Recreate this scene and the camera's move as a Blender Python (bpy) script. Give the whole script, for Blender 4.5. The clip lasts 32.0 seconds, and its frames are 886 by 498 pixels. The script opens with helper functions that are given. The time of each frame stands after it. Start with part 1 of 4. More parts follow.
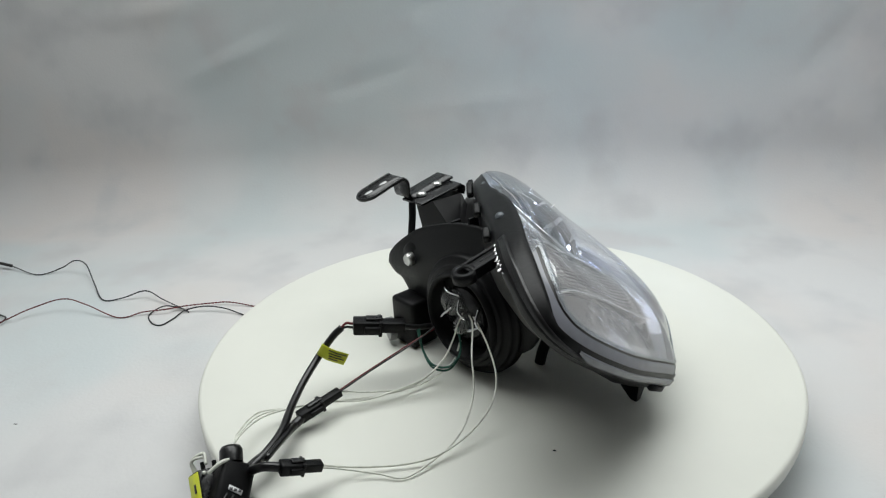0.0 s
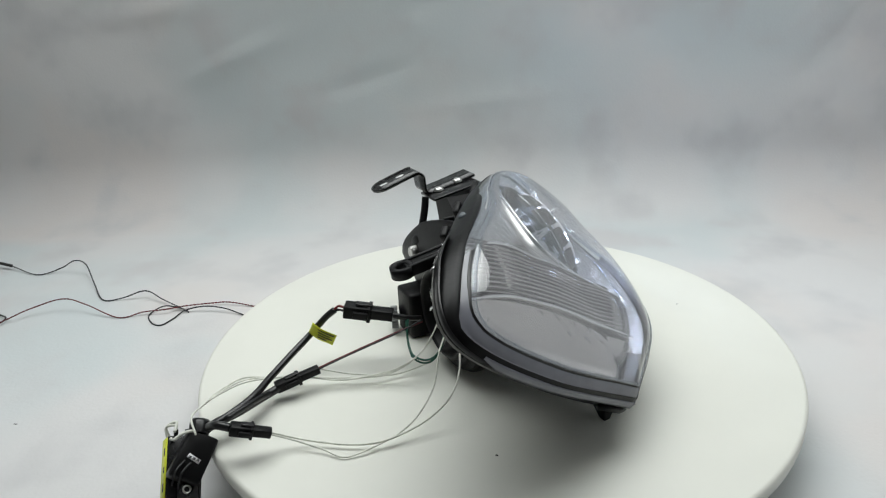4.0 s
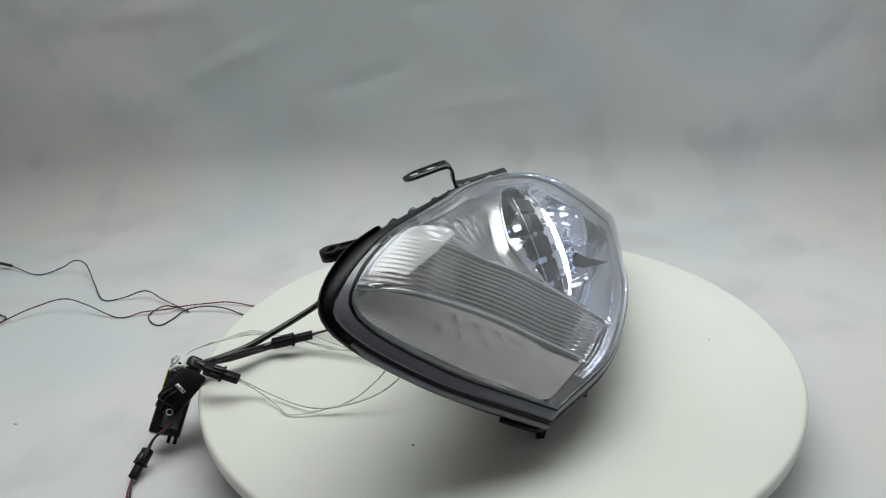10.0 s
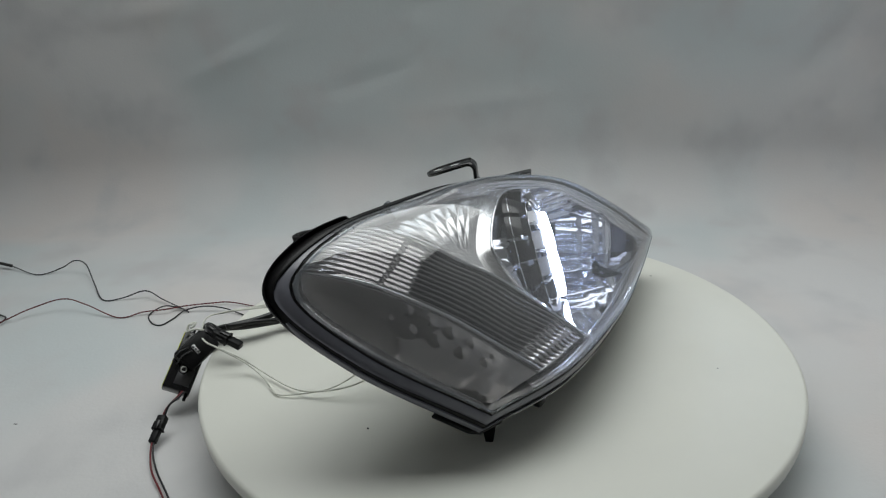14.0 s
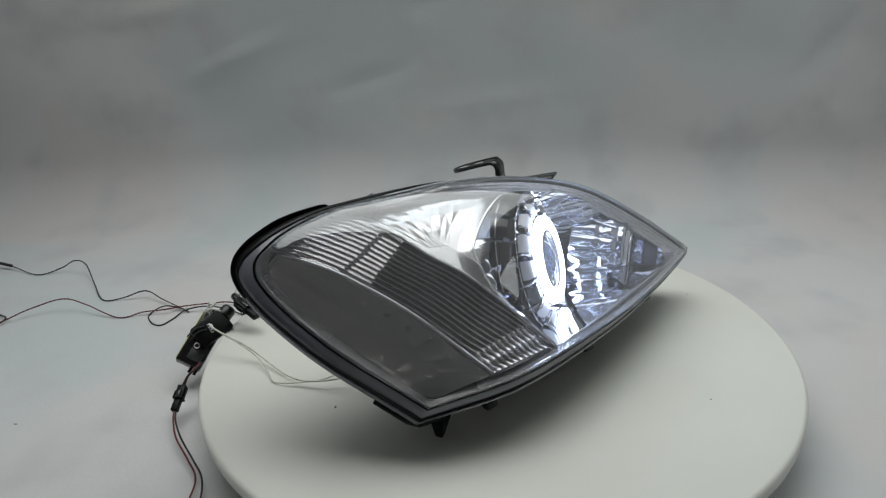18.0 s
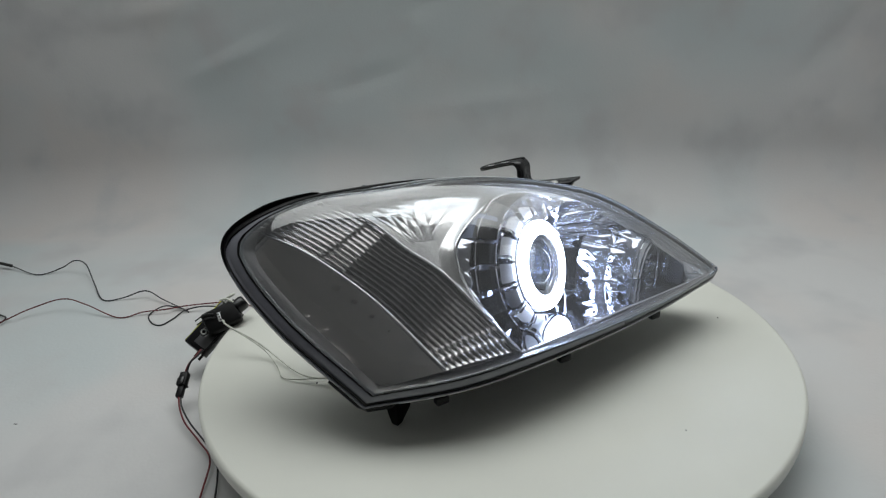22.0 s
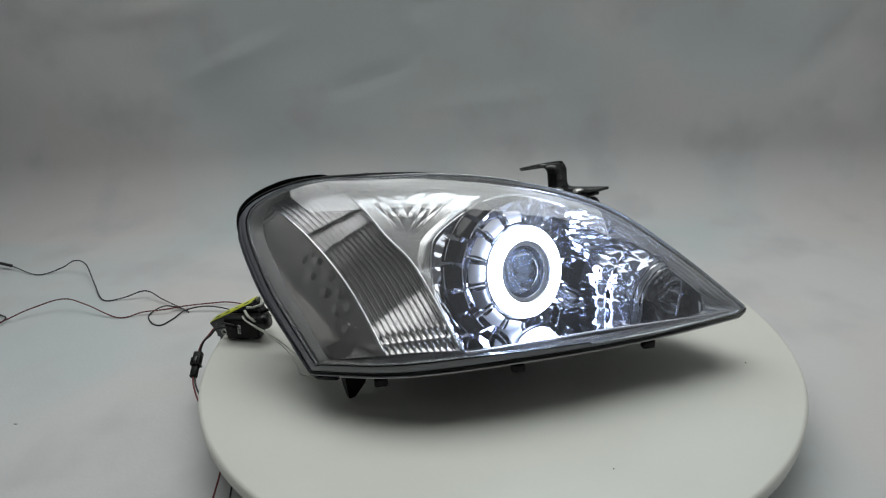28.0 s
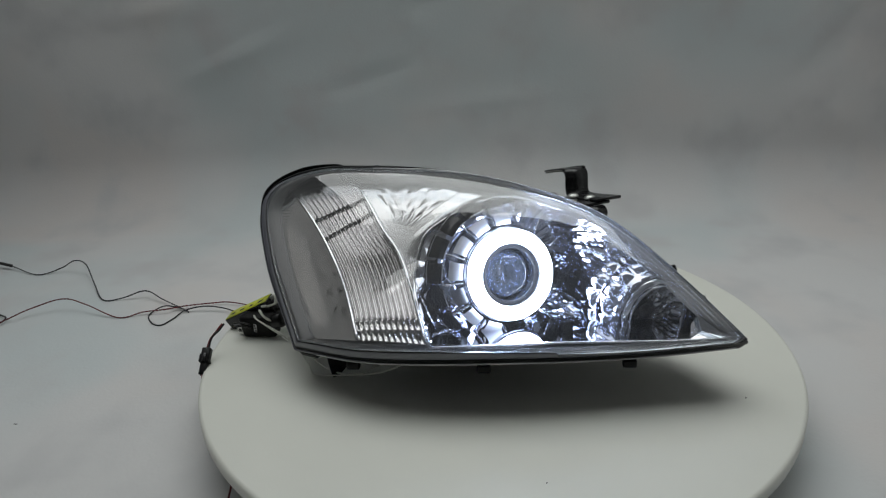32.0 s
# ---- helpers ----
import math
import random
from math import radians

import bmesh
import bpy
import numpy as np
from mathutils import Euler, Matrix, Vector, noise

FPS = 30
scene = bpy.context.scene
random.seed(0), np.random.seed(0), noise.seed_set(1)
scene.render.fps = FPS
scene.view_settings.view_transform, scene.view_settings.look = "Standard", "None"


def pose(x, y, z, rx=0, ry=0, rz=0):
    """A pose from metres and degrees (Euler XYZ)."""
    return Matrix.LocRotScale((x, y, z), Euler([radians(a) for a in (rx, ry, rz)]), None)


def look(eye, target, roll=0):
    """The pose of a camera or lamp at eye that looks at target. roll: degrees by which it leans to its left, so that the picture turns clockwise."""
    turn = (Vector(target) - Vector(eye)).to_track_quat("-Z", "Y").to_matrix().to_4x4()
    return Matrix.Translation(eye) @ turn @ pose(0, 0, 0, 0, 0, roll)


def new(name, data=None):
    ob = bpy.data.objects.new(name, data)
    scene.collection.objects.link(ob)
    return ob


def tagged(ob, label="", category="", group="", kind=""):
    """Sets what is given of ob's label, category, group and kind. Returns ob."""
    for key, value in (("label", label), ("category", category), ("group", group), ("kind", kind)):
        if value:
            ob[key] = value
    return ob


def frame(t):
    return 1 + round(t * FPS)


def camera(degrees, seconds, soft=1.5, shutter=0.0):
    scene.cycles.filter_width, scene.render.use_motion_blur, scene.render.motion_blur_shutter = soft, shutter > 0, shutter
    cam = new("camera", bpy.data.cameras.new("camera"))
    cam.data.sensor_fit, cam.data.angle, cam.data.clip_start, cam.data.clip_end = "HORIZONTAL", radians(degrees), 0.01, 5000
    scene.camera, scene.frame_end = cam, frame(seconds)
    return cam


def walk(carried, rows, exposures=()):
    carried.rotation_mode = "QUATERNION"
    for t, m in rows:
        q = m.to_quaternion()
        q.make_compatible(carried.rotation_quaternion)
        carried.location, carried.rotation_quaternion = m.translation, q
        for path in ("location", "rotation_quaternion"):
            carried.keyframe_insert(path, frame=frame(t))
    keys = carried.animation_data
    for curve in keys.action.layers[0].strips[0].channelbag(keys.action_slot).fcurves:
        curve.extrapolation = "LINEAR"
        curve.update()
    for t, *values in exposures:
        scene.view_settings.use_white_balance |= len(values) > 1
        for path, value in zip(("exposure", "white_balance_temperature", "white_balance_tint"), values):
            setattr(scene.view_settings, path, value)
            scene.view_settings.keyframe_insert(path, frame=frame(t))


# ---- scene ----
# ---------------- camera ----------------
cam = camera(69.16, 32.0, soft=1.2)
EYE = Vector((0.0, -0.6068, 0.3473))
YAW, PITCH, ROLL = radians(4.527), radians(-21.96), -2.669
AHEAD = Vector((-math.sin(YAW) * math.cos(PITCH), math.cos(YAW) * math.cos(PITCH), math.sin(PITCH)))
STAND = look(EYE, EYE + AHEAD, ROLL)
walk(cam, [(0, STAND), (32, STAND)],
     exposures=[(0, -0.02), (3, 0.0), (6, 0.0), (7, 0.02), (8, -0.13), (10, -0.22), (11, -0.33), (12, -0.56), (13, -0.61), (19, -0.66), (23, -0.64), (28, -0.70), (31, -0.78), (32, -0.98)])

# ---------------- light ----------------
world = bpy.data.worlds.new("room_light")
scene.world = world
world.use_nodes = True
world.node_tree.nodes["Background"].inputs["Color"].default_value = (0.80, 0.88, 1.0, 1)
world.node_tree.nodes["Background"].inputs["Strength"].default_value = 0.10


def area_lamp(name, m, sx, sy, power, colour):
    data = bpy.data.lights.new(name, "AREA")
    data.shape, data.size, data.size_y, data.energy, data.color = "RECTANGLE", sx, sy, power, colour
    ob = new(name, data)
    ob.matrix_world = m
    return ob


area_lamp("ceiling_panel_light", look((-0.02, 0.20, 1.17), (0.0, -0.06, 0.0)), 1.7, 1.00, 11.8, (0.962, 1.0, 0.990)).data.spread = radians(117)

TABLE = -0.055          # height of the paper below the platter's top
RADIUS = 0.30
RATE = -3.5045          # degrees a second


# ---------------- materials ----------------
def mat(name, colour, rough=0.5, metal=0.0, vary=0.0, vscale=40.0, bump=0.0, bscale=200.0, coat=0.0, tint=None, spec=0.5):
    m = bpy.data.materials.new(name)
    m.use_nodes = True
    nt = m.node_tree
    b = nt.nodes["Principled BSDF"]
    b.inputs["Base Color"].default_value = (*colour, 1)
    b.inputs["Roughness"].default_value = rough
    b.inputs["Metallic"].default_value = metal
    b.inputs["Coat Weight"].default_value = coat
    b.inputs["Specular IOR Level"].default_value = spec
    co = nt.nodes.new("ShaderNodeTexCoord")
    if vary:
        n = nt.nodes.new("ShaderNodeTexNoise")
        n.inputs["Scale"].default_value, n.inputs["Detail"].default_value = vscale, 5
        nt.links.new(co.outputs["Object"], n.inputs["Vector"])
        mix = nt.nodes.new("ShaderNodeMix")
        mix.data_type = "RGBA"
        other = tint or tuple(max(0.0, c * (1 - vary)) for c in colour)
        mix.inputs["A"].default_value = (*colour, 1)
        mix.inputs["B"].default_value = (*other, 1)
        ramp = nt.nodes.new("ShaderNodeMapRange")
        ramp.inputs["From Min"].default_value, ramp.inputs["From Max"].default_value = 0.38, 0.66
        nt.links.new(n.outputs["Fac"], ramp.inputs["Value"])
        nt.links.new(ramp.outputs["Result"], mix.inputs["Factor"])
        nt.links.new(mix.outputs["Result"], b.inputs["Base Color"])
        r2 = nt.nodes.new("ShaderNodeMapRange")
        r2.inputs["To Min"].default_value, r2.inputs["To Max"].default_value = rough * 0.85, min(1.0, rough * 1.25)
        nt.links.new(n.outputs["Fac"], r2.inputs["Value"])
        nt.links.new(r2.outputs["Result"], b.inputs["Roughness"])
    if bump:
        n2 = nt.nodes.new("ShaderNodeTexNoise")
        n2.inputs["Scale"].default_value, n2.inputs["Detail"].default_value = bscale, 4
        nt.links.new(co.outputs["Object"], n2.inputs["Vector"])
        bp = nt.nodes.new("ShaderNodeBump")
        bp.inputs["Strength"].default_value, bp.inputs["Distance"].default_value = bump, 0.001
        nt.links.new(n2.outputs["Fac"], bp.inputs["Height"])
        nt.links.new(bp.outputs["Normal"], b.inputs["Normal"])
    return m


def paper_mat():
    """White backdrop paper, faintly blotched pink and green-grey, with soft cockles."""
    m = mat("backdrop_paper", (0.64, 0.637, 0.635), 0.75, bump=0.25, bscale=260.0)
    nt = m.node_tree
    b = nt.nodes["Principled BSDF"]
    co = nt.nodes.new("ShaderNodeTexCoord")
    prev = None
    for colour, scale, seed, low, high in (((0.645, 0.615, 0.60), 3.2, 0.0, 0.44, 0.66), ((0.565, 0.608, 0.615), 2.7, 3.7, 0.44, 0.68), ((0.55, 0.55, 0.555), 8.0, 9.1, 0.46, 0.75)):
        mp = nt.nodes.new("ShaderNodeMapping")
        mp.inputs["Location"].default_value = (seed, seed * 0.7, seed * 1.3)
        nt.links.new(co.outputs["Object"], mp.inputs["Vector"])
        n = nt.nodes.new("ShaderNodeTexNoise")
        n.inputs["Scale"].default_value, n.inputs["Detail"].default_value = scale, 3
        nt.links.new(mp.outputs["Vector"], n.inputs["Vector"])
        r = nt.nodes.new("ShaderNodeMapRange")
        r.interpolation_type = "SMOOTHSTEP"
        r.inputs["From Min"].default_value, r.inputs["From Max"].default_value = low, high
        nt.links.new(n.outputs["Fac"], r.inputs["Value"])
        mix = nt.nodes.new("ShaderNodeMix")
        mix.data_type = "RGBA"
        mix.inputs["A"].default_value = (0.64, 0.637, 0.635, 1)
        if prev:
            nt.links.new(prev.outputs["Result"], mix.inputs["A"])
        mix.inputs["B"].default_value = (*colour, 1)
        nt.links.new(r.outputs["Result"], mix.inputs["Factor"])
        prev = mix
    nt.links.new(prev.outputs["Result"], b.inputs["Base Color"])
    return m


def clear_mat(name, tint=(1, 1, 1), haze=0.03, rough=0.03, ior=1.5, haze_colour=(0.8, 0.82, 0.85), climb=3.6):
    """Thin clear plastic: sees through, with a true gloss that grows at grazing angles and a little haze."""
    m = bpy.data.materials.new(name)
    m.use_nodes = True
    nt = m.node_tree
    nt.nodes.remove(nt.nodes["Principled BSDF"])
    out = nt.nodes["Material Output"]
    tr, gl, df, th = (nt.nodes.new("ShaderNodeBsdf" + k) for k in ("Transparent", "Glossy", "Diffuse", "Translucent"))
    th.inputs["Color"].default_value = (*haze_colour, 1)
    scatter = nt.nodes.new("ShaderNodeMixShader")
    scatter.inputs[0].default_value = 0.10
    nt.links.new(df.outputs[0], scatter.inputs[1])
    nt.links.new(th.outputs[0], scatter.inputs[2])
    tr.inputs["Color"].default_value = (*tint, 1)
    df.inputs["Color"].default_value = (*haze_colour, 1)
    gl.inputs["Roughness"].default_value = rough
    # gloss of a thin sheet, alike from both sides: r0 + (1 - r0) * facing ^ climb
    r0 = 2 * ((ior - 1) / (ior + 1)) ** 2
    face = nt.nodes.new("ShaderNodeLayerWeight")
    face.inputs["Blend"].default_value = 0.5
    power, scale = nt.nodes.new("ShaderNodeMath"), nt.nodes.new("ShaderNodeMath")
    power.operation, scale.operation = "POWER", "MULTIPLY_ADD"
    power.inputs[1].default_value = climb
    scale.inputs[1].default_value, scale.inputs[2].default_value = 1 - r0, r0
    nt.links.new(face.outputs["Facing"], power.inputs[0])
    nt.links.new(power.outputs[0], scale.inputs[0])
    m1, m2 = nt.nodes.new("ShaderNodeMixShader"), nt.nodes.new("ShaderNodeMixShader")
    m1.inputs[0].default_value = haze
    nt.links.new(tr.outputs[0], m1.inputs[1])
    nt.links.new(scatter.outputs[0], m1.inputs[2])
    nt.links.new(scale.outputs[0], m2.inputs[0])
    nt.links.new(m1.outputs[0], m2.inputs[1])
    nt.links.new(gl.outputs[0], m2.inputs[2])
    nt.links.new(m2.outputs[0], out.inputs["Surface"])
    return m


def glow_mat(name, colour, strength):
    m = mat(name, (0.9, 0.9, 0.9), 0.4)
    b = m.node_tree.nodes["Principled BSDF"]
    b.inputs["Emission Color"].default_value = (*colour, 1)
    b.inputs["Emission Strength"].default_value = strength
    return m


PAPER = paper_mat()
PLATTER = mat("white_laminate", (0.76, 0.765, 0.70), 0.42, vary=0.05, vscale=6, bump=0.05, bscale=500)
BLACK = mat("black_plastic", (0.004, 0.004, 0.0045), 0.40, spec=0.2, vary=0.3, vscale=30, bump=0.25, bscale=900)
BLACK_GLOSS = mat("black_painted_steel", (0.012, 0.012, 0.013), 0.25, vary=0.3, vscale=60, bump=0.08, bscale=300)
RUBBER = mat("black_rubber", (0.005, 0.005, 0.0055), 0.28, vary=0.2, vscale=80, bump=0.2, bscale=600)
STEEL = mat("zinc_steel", (0.62, 0.62, 0.60), 0.3, 1.0, vary=0.25, vscale=150, bump=0.1, bscale=500)
CHROME = mat("chrome_plating", (0.84, 0.85, 0.88), 0.035, 1.0, vary=0.06, vscale=60, bump=0.05, bscale=70)
CHROME_SOFT = mat("reflector_chrome", (0.62, 0.64, 0.71), 0.03, 1.0, vary=0.08, vscale=60, bump=0.04, bscale=90)
SATIN = mat("smooth_reflector", (0.64, 0.615, 0.605), 0.05, 1.0, vary=0.08, vscale=25, bump=0.02, bscale=40)
FLUTE = mat("fluted_reflector", (0.55, 0.54, 0.545), 0.055, 1.0, vary=0.1, vscale=40, bump=0.03, bscale=80)
GREY_TRIM = mat("grey_seal", (0.10, 0.115, 0.13), 0.35, vary=0.15, vscale=60, bump=0.1, bscale=400)
CLEAR = clear_mat("clear_polycarbonate", haze=0.07, ior=1.58, rough=0.045, climb=2.9)
EDGE_CLEAR = clear_mat("clear_lens_edge", tint=(0.80, 0.84, 0.88), haze=0.16, rough=0.12, haze_colour=(0.55, 0.58, 0.62))
BULB_GLASS = clear_mat("bulb_glass", haze=0.02, ior=1.5)
HALO = glow_mat("halo_light", (0.60, 0.73, 1.0), 56.0)
SEGMENT = mat("white_diffuser", (0.80, 0.81, 0.84), 0.3, vary=0.05, vscale=100)
WHITE_WIRE = mat("white_wire_sleeve", (0.78, 0.79, 0.71), 0.35, vary=0.2, vscale=120)
RED_WIRE = mat("red_wire_sleeve", (0.16, 0.012, 0.016), 0.4, vary=0.2, vscale=120)
DARK_RED_WIRE = mat("dark_red_wire_sleeve", (0.10, 0.014, 0.016), 0.4, vary=0.2, vscale=120)
BLACK_WIRE = mat("black_wire_sleeve", (0.012, 0.012, 0.015), 0.4, vary=0.2, vscale=120)
GREY_WIRE = mat("dark_grey_wire_sleeve", (0.05, 0.052, 0.06), 0.4, vary=0.2, vscale=120)
GREEN_WIRE = mat("green_wire_sleeve", (0.02, 0.10, 0.07), 0.4, vary=0.2, vscale=120)
YELLOW = mat("yellow_label", (0.62, 0.66, 0.03), 0.4, vary=0.12, vscale=50)
WHITE_PRINT = mat("white_print", (0.7, 0.7, 0.7), 0.5)
DARK_PRINT = mat("dark_print", (0.03, 0.03, 0.03), 0.5)


# ---------------- mesh helpers ----------------
def mesh_from(name, verts, faces, material, smooth=True):
    me = bpy.data.meshes.new(name)
    me.from_pydata([tuple(v) for v in verts], [], faces)
    me.validate()
    me.update()
    bm = bmesh.new()
    bm.from_mesh(me)
    bmesh.ops.recalc_face_normals(bm, faces=bm.faces)
    bm.to_mesh(me)
    bm.free()
    me.polygons.foreach_set("use_smooth", [smooth] * len(me.polygons))
    me.materials.append(material)
    return me


def part(name, geometry, material, parent, label="", smooth=True, m=None):
    """Links one mesh (a bmesh, or a pair of verts and faces) as a part under its thing."""
    if isinstance(geometry, bmesh.types.BMesh):
        me = bpy.data.meshes.new(name)
        geometry.to_mesh(me)
        geometry.free()
        me.polygons.foreach_set("use_smooth", [smooth] * len(me.polygons))
        me.materials.append(material)
    else:
        me = mesh_from(name, geometry[0], geometry[1], material, smooth)
    ob = new(name, me)
    ob.parent = parent
    if m is not None:
        ob.matrix_basis = m
    return tagged(ob, label)


def box_bm(sx, sy, sz, bevel=0.001, m=None, segments=2):
    bm = bmesh.new()
    bmesh.ops.create_cube(bm, size=1.0, matrix=Matrix.Diagonal((sx, sy, sz, 1)))
    if bevel:
        bmesh.ops.bevel(bm, geom=list(bm.edges), offset=bevel, segments=segments, affect="EDGES", profile=0.5)
    if m is not None:
        bmesh.ops.transform(bm, matrix=m, verts=bm.verts)
    return bm


def lathe(profile, n=48, m=None, closed=False):
    """Verts and faces of (radius, height) pairs turned about z."""
    verts, faces = [], []
    for i in range(n):
        a = 2 * math.pi * i / n
        for r, h in profile:
            v = Vector((r * math.cos(a), r * math.sin(a), h))
            verts.append(m @ v if m is not None else v)
    k = len(profile)
    for i in range(n):
        j = (i + 1) % n
        for q in range(k if closed else k - 1):
            p = (q + 1) % k
            faces.append((i * k + q, j * k + q, j * k + p, i * k + p))
    return verts, faces


def spline(points, n=8):
    """A smooth line through the points."""
    p = np.array(points, float)
    p = np.vstack([2 * p[0] - p[1], p, 2 * p[-1] - p[-2]])
    out = []
    for i in range(1, len(p) - 2):
        a, b, c, d = p[i - 1:i + 3]
        for k in range(n):
            u = k / n
            out.append(0.5 * (2 * b + (c - a) * u + (2 * a - 5 * b + 4 * c - d) * u * u + (3 * b - a - 3 * c + d) * u ** 3))
    out.append(p[-2])
    return np.array(out)


def tube(points, radius, sides=8, n=8, flat=1.0):
    """A round wire along a smooth line, with closed ends."""
    line = spline(points, n)
    verts, faces = [], []
    up = Vector((0.13, 0.21, 0.97))
    for i, p in enumerate(line):
        d = Vector(line[min(i + 1, len(line) - 1)] - line[max(i - 1, 0)]).normalized()
        x = d.cross(up).normalized()
        y = x.cross(d).normalized()
        up = y
        for k in range(sides):
            a = 2 * math.pi * k / sides
            verts.append(Vector(p) + radius * (math.cos(a) * x + flat * math.sin(a) * y))
    for i in range(len(line) - 1):
        for k in range(sides):
            q = (k + 1) % sides
            faces.append((i * sides + k, i * sides + q, (i + 1) * sides + q, (i + 1) * sides + k))
    faces.append(tuple(range(sides)))
    faces.append(tuple(len(verts) - 1 - k for k in range(sides)))
    return verts, faces


def twisted(points, radius, lay, phase, n=22):
    """A strand wound round a smooth line."""
    line = spline(points, n)
    run, out = 0.0, []
    for i, q in enumerate(line):
        if i:
            run += float(np.linalg.norm(q - line[i - 1]))
        d = Vector(line[min(i + 1, len(line) - 1)] - line[max(i - 1, 0)]).normalized()
        x = d.cross(Vector((0, 0, 1))).normalized()
        a = 2 * math.pi * run / lay + phase
        out.append(Vector(q) + radius * (math.cos(a) * x + math.sin(a) * x.cross(d)))
    return out


def merge(*geos):
    verts, faces = [], []
    for v, f in geos:
        base = len(verts)
        verts += list(v)
        faces += [tuple(i + base for i in g) for g in f]
    return verts, faces


def sheet(rows_of_points):
    """A grid mesh from rows of points."""
    verts = [tuple(p) for row in rows_of_points for p in row]
    w = len(rows_of_points[0])
    faces = [(r * w + c, r * w + c + 1, (r + 1) * w + c + 1, (r + 1) * w + c) for r in range(len(rows_of_points) - 1) for c in range(w - 1)]
    return verts, faces


def solid_sheet(rows_of_points, offset):
    """A grid given thickness along one offset vector."""
    h, w = len(rows_of_points), len(rows_of_points[0])
    off = Vector(offset)
    front = [Vector(p) for row in rows_of_points for p in row]
    verts = front + [p + off for p in front]
    n = h * w
    faces = []
    for r in range(h - 1):
        for c in range(w - 1):
            q = (r * w + c, r * w + c + 1, (r + 1) * w + c + 1, (r + 1) * w + c)
            faces += [q, tuple(i + n for i in reversed(q))]
    ring = [c for c in range(w)] + [r * w + w - 1 for r in range(1, h)] + [(h - 1) * w + c for c in range(w - 2, -1, -1)] + [r * w for r in range(h - 2, 0, -1)]
    for i, a in enumerate(ring):
        b = ring[(i + 1) % len(ring)]
        faces.append((a, b, b + n, a + n))
    return verts, faces


def thing(name, label, category, m=None, group="", kind=""):
    ob = new(name)
    ob.empty_display_size = 0.02
    if m is not None:
        ob.matrix_world = m
    return tagged(ob, label, category, group, kind)


# ---------------- backdrop and table ----------------
def crease(x, z, cx, cz, length, angle, depth, width):
    dx, dz = x - cx, z - cz
    u = dx * math.cos(angle) + dz * math.sin(angle)
    v = -dx * math.sin(angle) + dz * math.cos(angle)
    return 1.5 * depth * math.exp(-(u / length) ** 2) * math.exp(-(v / width) ** 2)


def backdrop():
    """One seamless sheet of paper: table, a sweep, and the upright back."""
    wall_y, bend = 0.60, 0.125
    line = [(-1.30 + i * 0.04, 0.0) for i in range(43)]
    line = [(y, h) for y, h in line if y < wall_y - bend - 0.01]
    for i in range(17):
        a = math.pi / 2 * i / 16
        line.append((wall_y - bend + bend * math.sin(a), bend - bend * math.cos(a)))
    line += [(wall_y, bend + 0.012 * i) for i in range(1, 46)]
    line += [(wall_y, bend + 0.55 + 0.06 * i) for i in range(1, 8)]
    rows = []
    for y, h in line:
        row = []
        for i in range(161):
            x = -1.6 + 0.02 * i
            rise = min(1.0, max(0.0, (h - 0.01) / 0.12))
            d = 0.012 * noise.noise(Vector((x * 2.2, h * 3.0, 1.7))) + 0.005 * noise.noise(Vector((x * 6.0, h * 7.5, 4.2)))
            for c in CREASES:
                d += 0.6 * crease(x, h + TABLE, *c)
            row.append((x, y - d * rise, TABLE + h))
        rows.append(row)
    ob = new("backdrop", mesh_from("backdrop", *sheet(rows), PAPER))
    return tagged(ob, "seamless white paper sweep, creased and blotched grey", "backdrop", kind="structure")


CREASES = [(-0.13, 0.30, 0.03, 1.9, 0.006, 0.010), (-0.10, 0.33, 0.05, 0.4, -0.006, 0.012), (-0.48, 0.24, 0.10, 0.35, 0.006, 0.012),
           (-0.22, 0.20, 0.07, 0.3, -0.006, 0.014), (-0.13, 0.17, 0.05, 1.4, 0.004, 0.010), (0.62, 0.10, 0.05, -0.9, 0.007, 0.010),
           (0.60, 0.24, 0.08, 0.9, -0.007, 0.02), (-0.62, 0.33, 0.09, 0.1, 0.006, 0.014), (-0.02, 0.15, 0.12, 0.1, 0.003, 0.015)]
backdrop()


def enclosure():
    """Unseen, added: pale sides that bounce light, a dim front and a dim top."""
    cloth = mat("bounce_right", (0.80, 0.80, 0.80), 0.8, vary=0.06, vscale=4)
    # left side greyer than the right, to bounce less light
    grey = mat("bounce_left", (0.68, 0.68, 0.68), 0.8, vary=0.06, vscale=4)
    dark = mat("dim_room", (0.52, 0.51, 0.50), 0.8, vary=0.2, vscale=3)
    for name, sx, sy, sz, x, y, z, m in (("bounce_wall_left", 0.02, 1.3, 1.3, -1.05, -0.03, 0.58, grey), ("bounce_wall_right", 0.02, 1.3, 1.3, 0.88, -0.03, 0.58, cloth),
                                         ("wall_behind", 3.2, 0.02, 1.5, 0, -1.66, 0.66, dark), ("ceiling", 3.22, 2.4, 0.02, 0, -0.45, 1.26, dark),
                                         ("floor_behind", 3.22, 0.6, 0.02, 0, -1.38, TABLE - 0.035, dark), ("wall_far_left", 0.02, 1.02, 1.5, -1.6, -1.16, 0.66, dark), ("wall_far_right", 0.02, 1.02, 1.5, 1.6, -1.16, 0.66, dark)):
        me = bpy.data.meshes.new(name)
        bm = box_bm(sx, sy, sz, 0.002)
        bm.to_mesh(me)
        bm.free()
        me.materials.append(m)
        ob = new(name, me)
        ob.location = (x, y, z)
        label = "unseen pale side panel added to bounce light" if m in (cloth, grey) else "unseen dim surface added to close the room"
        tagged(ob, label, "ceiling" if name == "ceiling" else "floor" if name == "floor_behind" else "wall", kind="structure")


enclosure()


